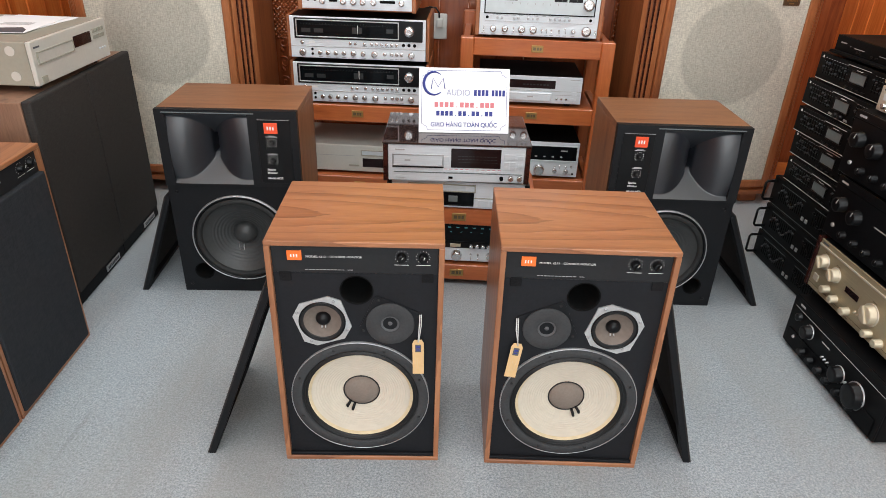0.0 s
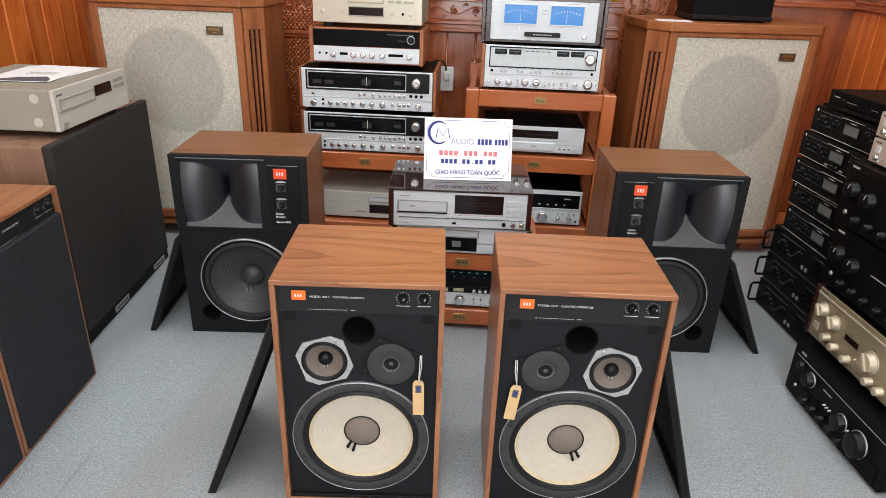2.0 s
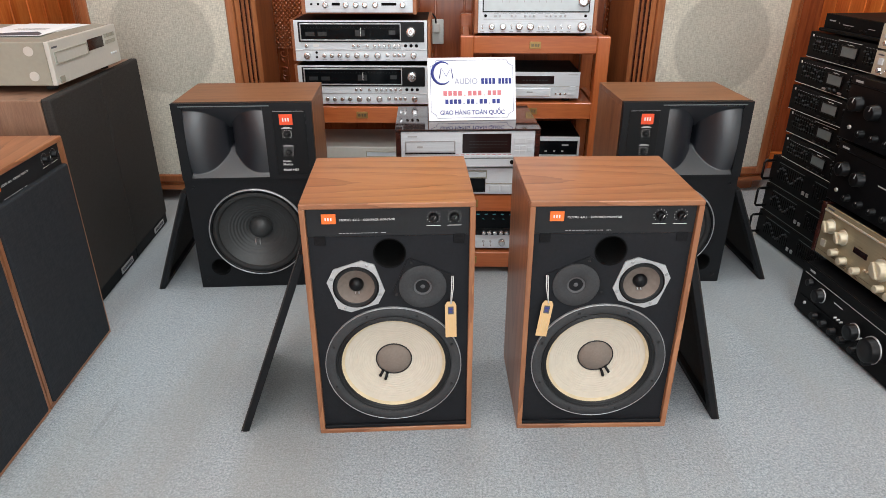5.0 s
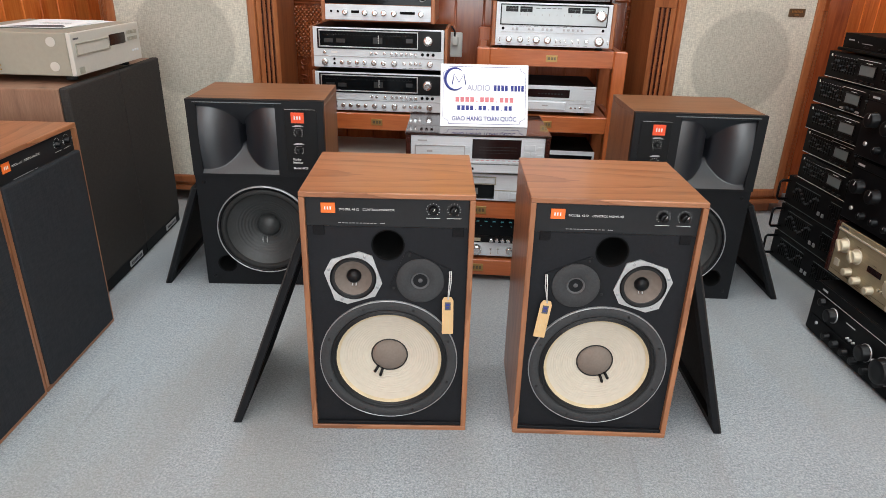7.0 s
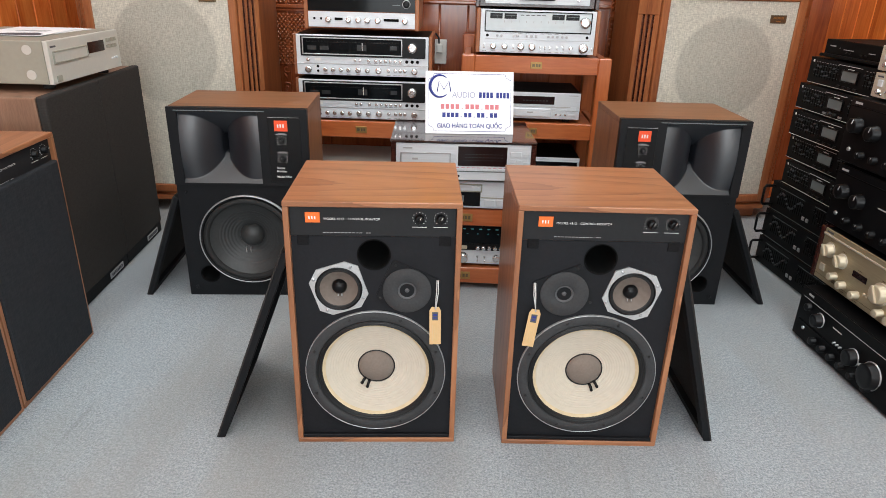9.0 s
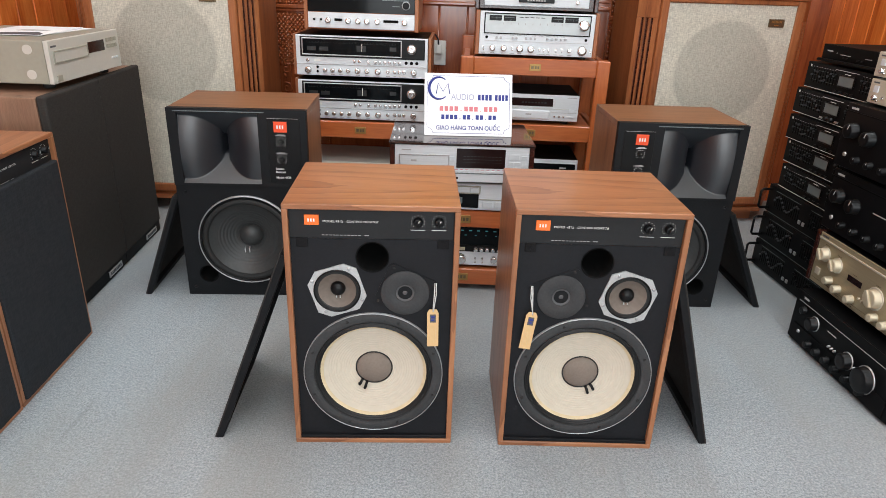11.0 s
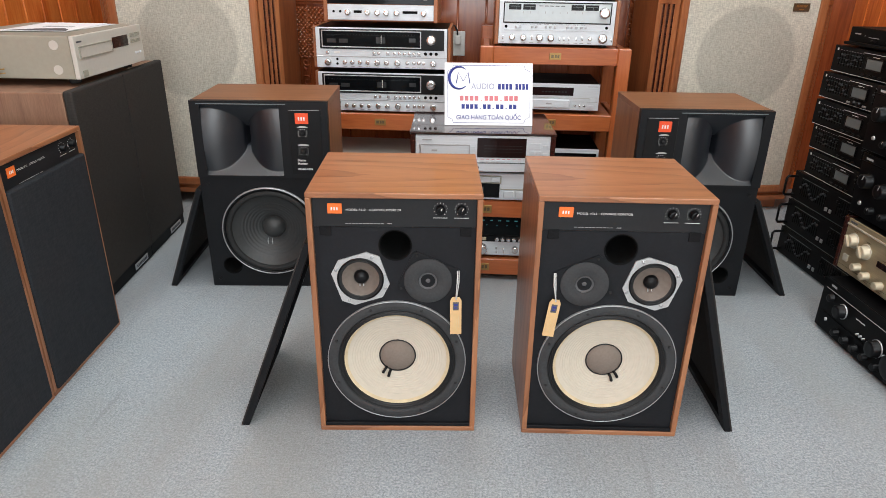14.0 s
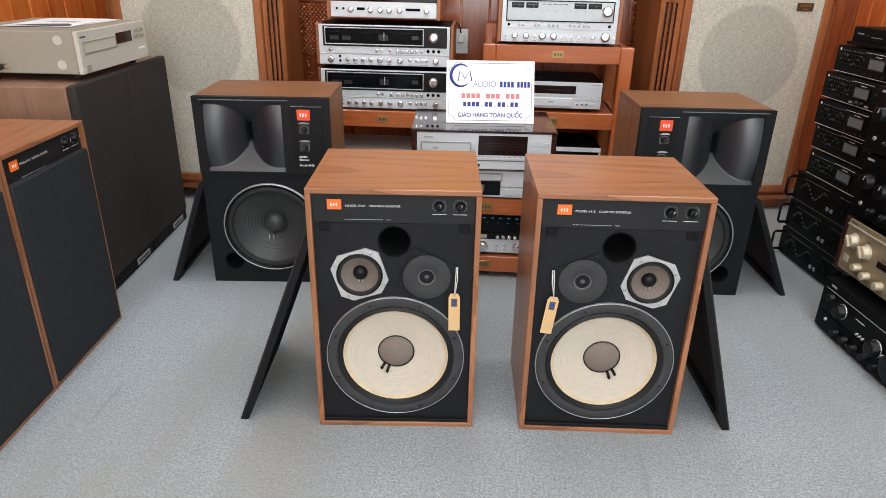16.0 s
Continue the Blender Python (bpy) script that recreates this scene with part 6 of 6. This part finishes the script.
moulding("rail", wall_north, -0.88 - XL, RAIL, north(XL, 1.066))


def scroll(cx, cz, r, turns, start, side=1):
    """A spiral of the carving, out at y -0.006."""
    n = 18
    return [(cx + side * (r * (1 - 0.8 * k / n)) * math.cos(start + turns * 2 * math.pi * k / n), -0.007, cz + (r * (1 - 0.8 * k / n)) * math.sin(start + turns * 2 * math.pi * k / n)) for k in range(n + 1)]


def leaf(bm, x, z, a, l):
    """A small raised leaf."""
    pts = [(x + l * u * math.cos(a), -0.005 - 0.006 * math.sin(math.pi * u), z + l * u * math.sin(a)) for u in (0, 0.25, 0.5, 0.75, 1)]
    tube(bm, pts, lambda u: 0.0015 + l * 0.22 * math.sin(math.pi * min(1, u * 0.95 + 0.05)), 6)


def frieze(name, parent, length, h, m, step=0.115):
    """A running vine: scrolls turning up and down along a stem, with leaves."""
    bm = bmesh.new()
    bx(bm, 0, length, -0.004, 0, 0, h)
    tube(bm, [(length * k / 120, -0.008, h / 2 + h * 0.24 * math.sin(2 * math.pi * (length * k / 120) / (2 * step))) for k in range(121)], h * 0.045, 6)
    for k in range(int(length / step)):
        x = (k + 0.5) * step
        up = 1 if k % 2 else -1
        tube(bm, scroll(x, h / 2 + up * h * 0.02, h * 0.26, 1.25, radians(90 * up), up), lambda u: h * (0.05 - 0.02 * u), 6)
        for q in range(5):
            a = q * 1.256 + k
            leaf(bm, x, h / 2 - up * h * 0.05, a, h * 0.2)
        leaf(bm, x + step * 0.4, h / 2 + up * h * 0.3, radians(40 * up), h * 0.24)
        leaf(bm, x - step * 0.4, h / 2 - up * h * 0.3, radians(180 + 40 * up), h * 0.24)
    return part(name, bm, "carved_wood_x", parent, "carved vine frieze", m)


frieze("frieze", wall_west, YB - 0.9, 0.200, west(0.9, 1.114))
frieze("frieze", wall_east, YB - 0.9, 0.200, east(-YB, 1.114))
frieze("frieze", wall_north, 1.355, 0.078, north(-0.60, 0.956), 0.105)
frieze("frieze", wall_north, XR - 1.03, 0.098, north(1.03, 1.127), 0.105)


def carved_post(parent, x0, x1, m):
    """An upright carved panel: borders, knob lattice and scrollwork."""
    w = x1 - x0
    bm = bmesh.new()
    bx(bm, 0, w, -0.020, 0, 0, 2.2, 0.003)
    p = part("carved_panel", bm, "carved_wood_z", parent, "carved wooden panel with scrollwork", m)
    bm = bmesh.new()
    for q in (0.0, 0.27 * w, 0.73 * w, w - 0.006):
        bx(bm, q, q + 0.007, -0.030, -0.020, 0.05, 2.15, 0.002)
    bx(bm, 0, w, -0.040, -0.020, 0.860, 0.878, 0.003)
    bx(bm, 0, w, -0.034, -0.020, 0.846, 0.858, 0.003)
    part("border", bm, "carved_wood_z", p)
    bm = bmesh.new()
    for j in range(32):
        for k in range(max(3, int(w / 0.020))):
            x, z = 0.012 + 0.020 * k + (0.010 if j % 2 else 0), 0.60 + 0.0115 * j
            if x < w - 0.008 and not 0.84 < z < 0.885:
                lathe(bm, [(0.0095, -0.001), (0.007, 0.008), (0, 0.013)], Matrix.Translation((x, -0.021, z)) @ FRONT, 6)
    part("lattice", bm, "carved_wood_z", p, "rows of carved studs")
    bm = bmesh.new()
    for k in range(14):
        z = 0.925 + 0.056 * k
        for side in (-1, 1):
            pts = [(a, b - 0.018, c) for a, b, c in scroll(w / 2 + side * w * 0.10, z, w * 0.12, 1.3, radians(-60), side)]
            tube(bm, pts, lambda u: 0.0048 - 0.002 * u, 6)
            for a in (10, 50, 90, 130, 170, 250):
                leaf(bm, w / 2 + side * w * 0.09, z + 0.045, radians(a), 0.028)
            tube(bm, [(w * (0.135 if side < 0 else 0.865) + 0.006 * math.sin(u * 9 + k), -0.025, z - 0.028 + 0.056 * u) for u in np.linspace(0, 1, 8)], 0.004, 6)
            leaf(bm, w * (0.135 if side < 0 else 0.865), z, radians(70 + 40 * side), 0.026)
    for k in range(7):
        z = 0.10 + 0.095 * k
        for side in (-1, 1):
            pts = [(a, b - 0.018, c) for a, b, c in scroll(w / 2 + side * w * 0.30, z, w * 0.11, 1.2, radians(60), side)]
            tube(bm, pts, 0.004, 6)
            leaf(bm, w / 2 + side * w * 0.30, z + 0.05, radians(90 - 30 * side), 0.03)
    for v in bm.verts:
        v.co.y -= 0.012 if v.co.y > -0.020 else 0.0
    part("scrollwork", bm, "carved_wood_z", p, "raised scrolls and leaves")


carved_post(wall_north, -0.86, -0.60, north(-0.86, 0))
carved_post(wall_north, 0.755, 1.03, north(0.755, 0))


def pyramid_foam(name, label, x0, x1, z0, z1, step=0.043):
    bm = bmesh.new()
    nx, nz = round((x1 - x0) / step), round((z1 - z0) / step)
    for i in range(nx):
        for j in range(nz):
            a, b = i * step, j * step
            q = [bm.verts.new((a + u * step, 0, b + v * step)) for u, v in ((0, 0), (1, 0), (1, 1), (0, 1))]
            t = bm.verts.new((a + step / 2, -0.032, b + step / 2))
            for k in range(4):
                bm.faces.new([q[k], q[(k + 1) % 4], t])
    s = thing(name, label, "acoustic foam", pose(x0, YB - 0.021, z0), "foam panels")
    part("foam_face", bm, "foam_yellow", s, "yellow foam pyramids")
    part("backing", bx(bmesh.new(), 0, nx * step, 0.0005, 0.020, 0, nz * step), "foam_yellow", s)
    return s


pyramid_foam("acoustic_foam", "yellow pyramid acoustic foam fixed to the wall", -0.598, 0.754, 1.064, 2.2)
pyramid_foam("acoustic_foam", "yellow pyramid acoustic foam fixed to the wall", 1.04, 1.77, 1.262, 2.2)
structure("baseboard", bx(bmesh.new(), XL + 0.001, XR - 0.001, YB - 0.034, YB - 0.0205, 0, 0.09, 0.003), "wall_wood_x", "dark wooden baseboard")
for xs, nm in ((XL, "west"), (XR, "east")):
    structure("baseboard_" + nm, bx(bmesh.new(), min(xs + 0.013, xs + 0.026) if xs < 0 else xs - 0.026, xs + 0.026 if xs < 0 else xs - 0.013, 0.9, YB - 0.04, 0, 0.10, 0.003), "wall_wood_y", "dark wooden baseboard")
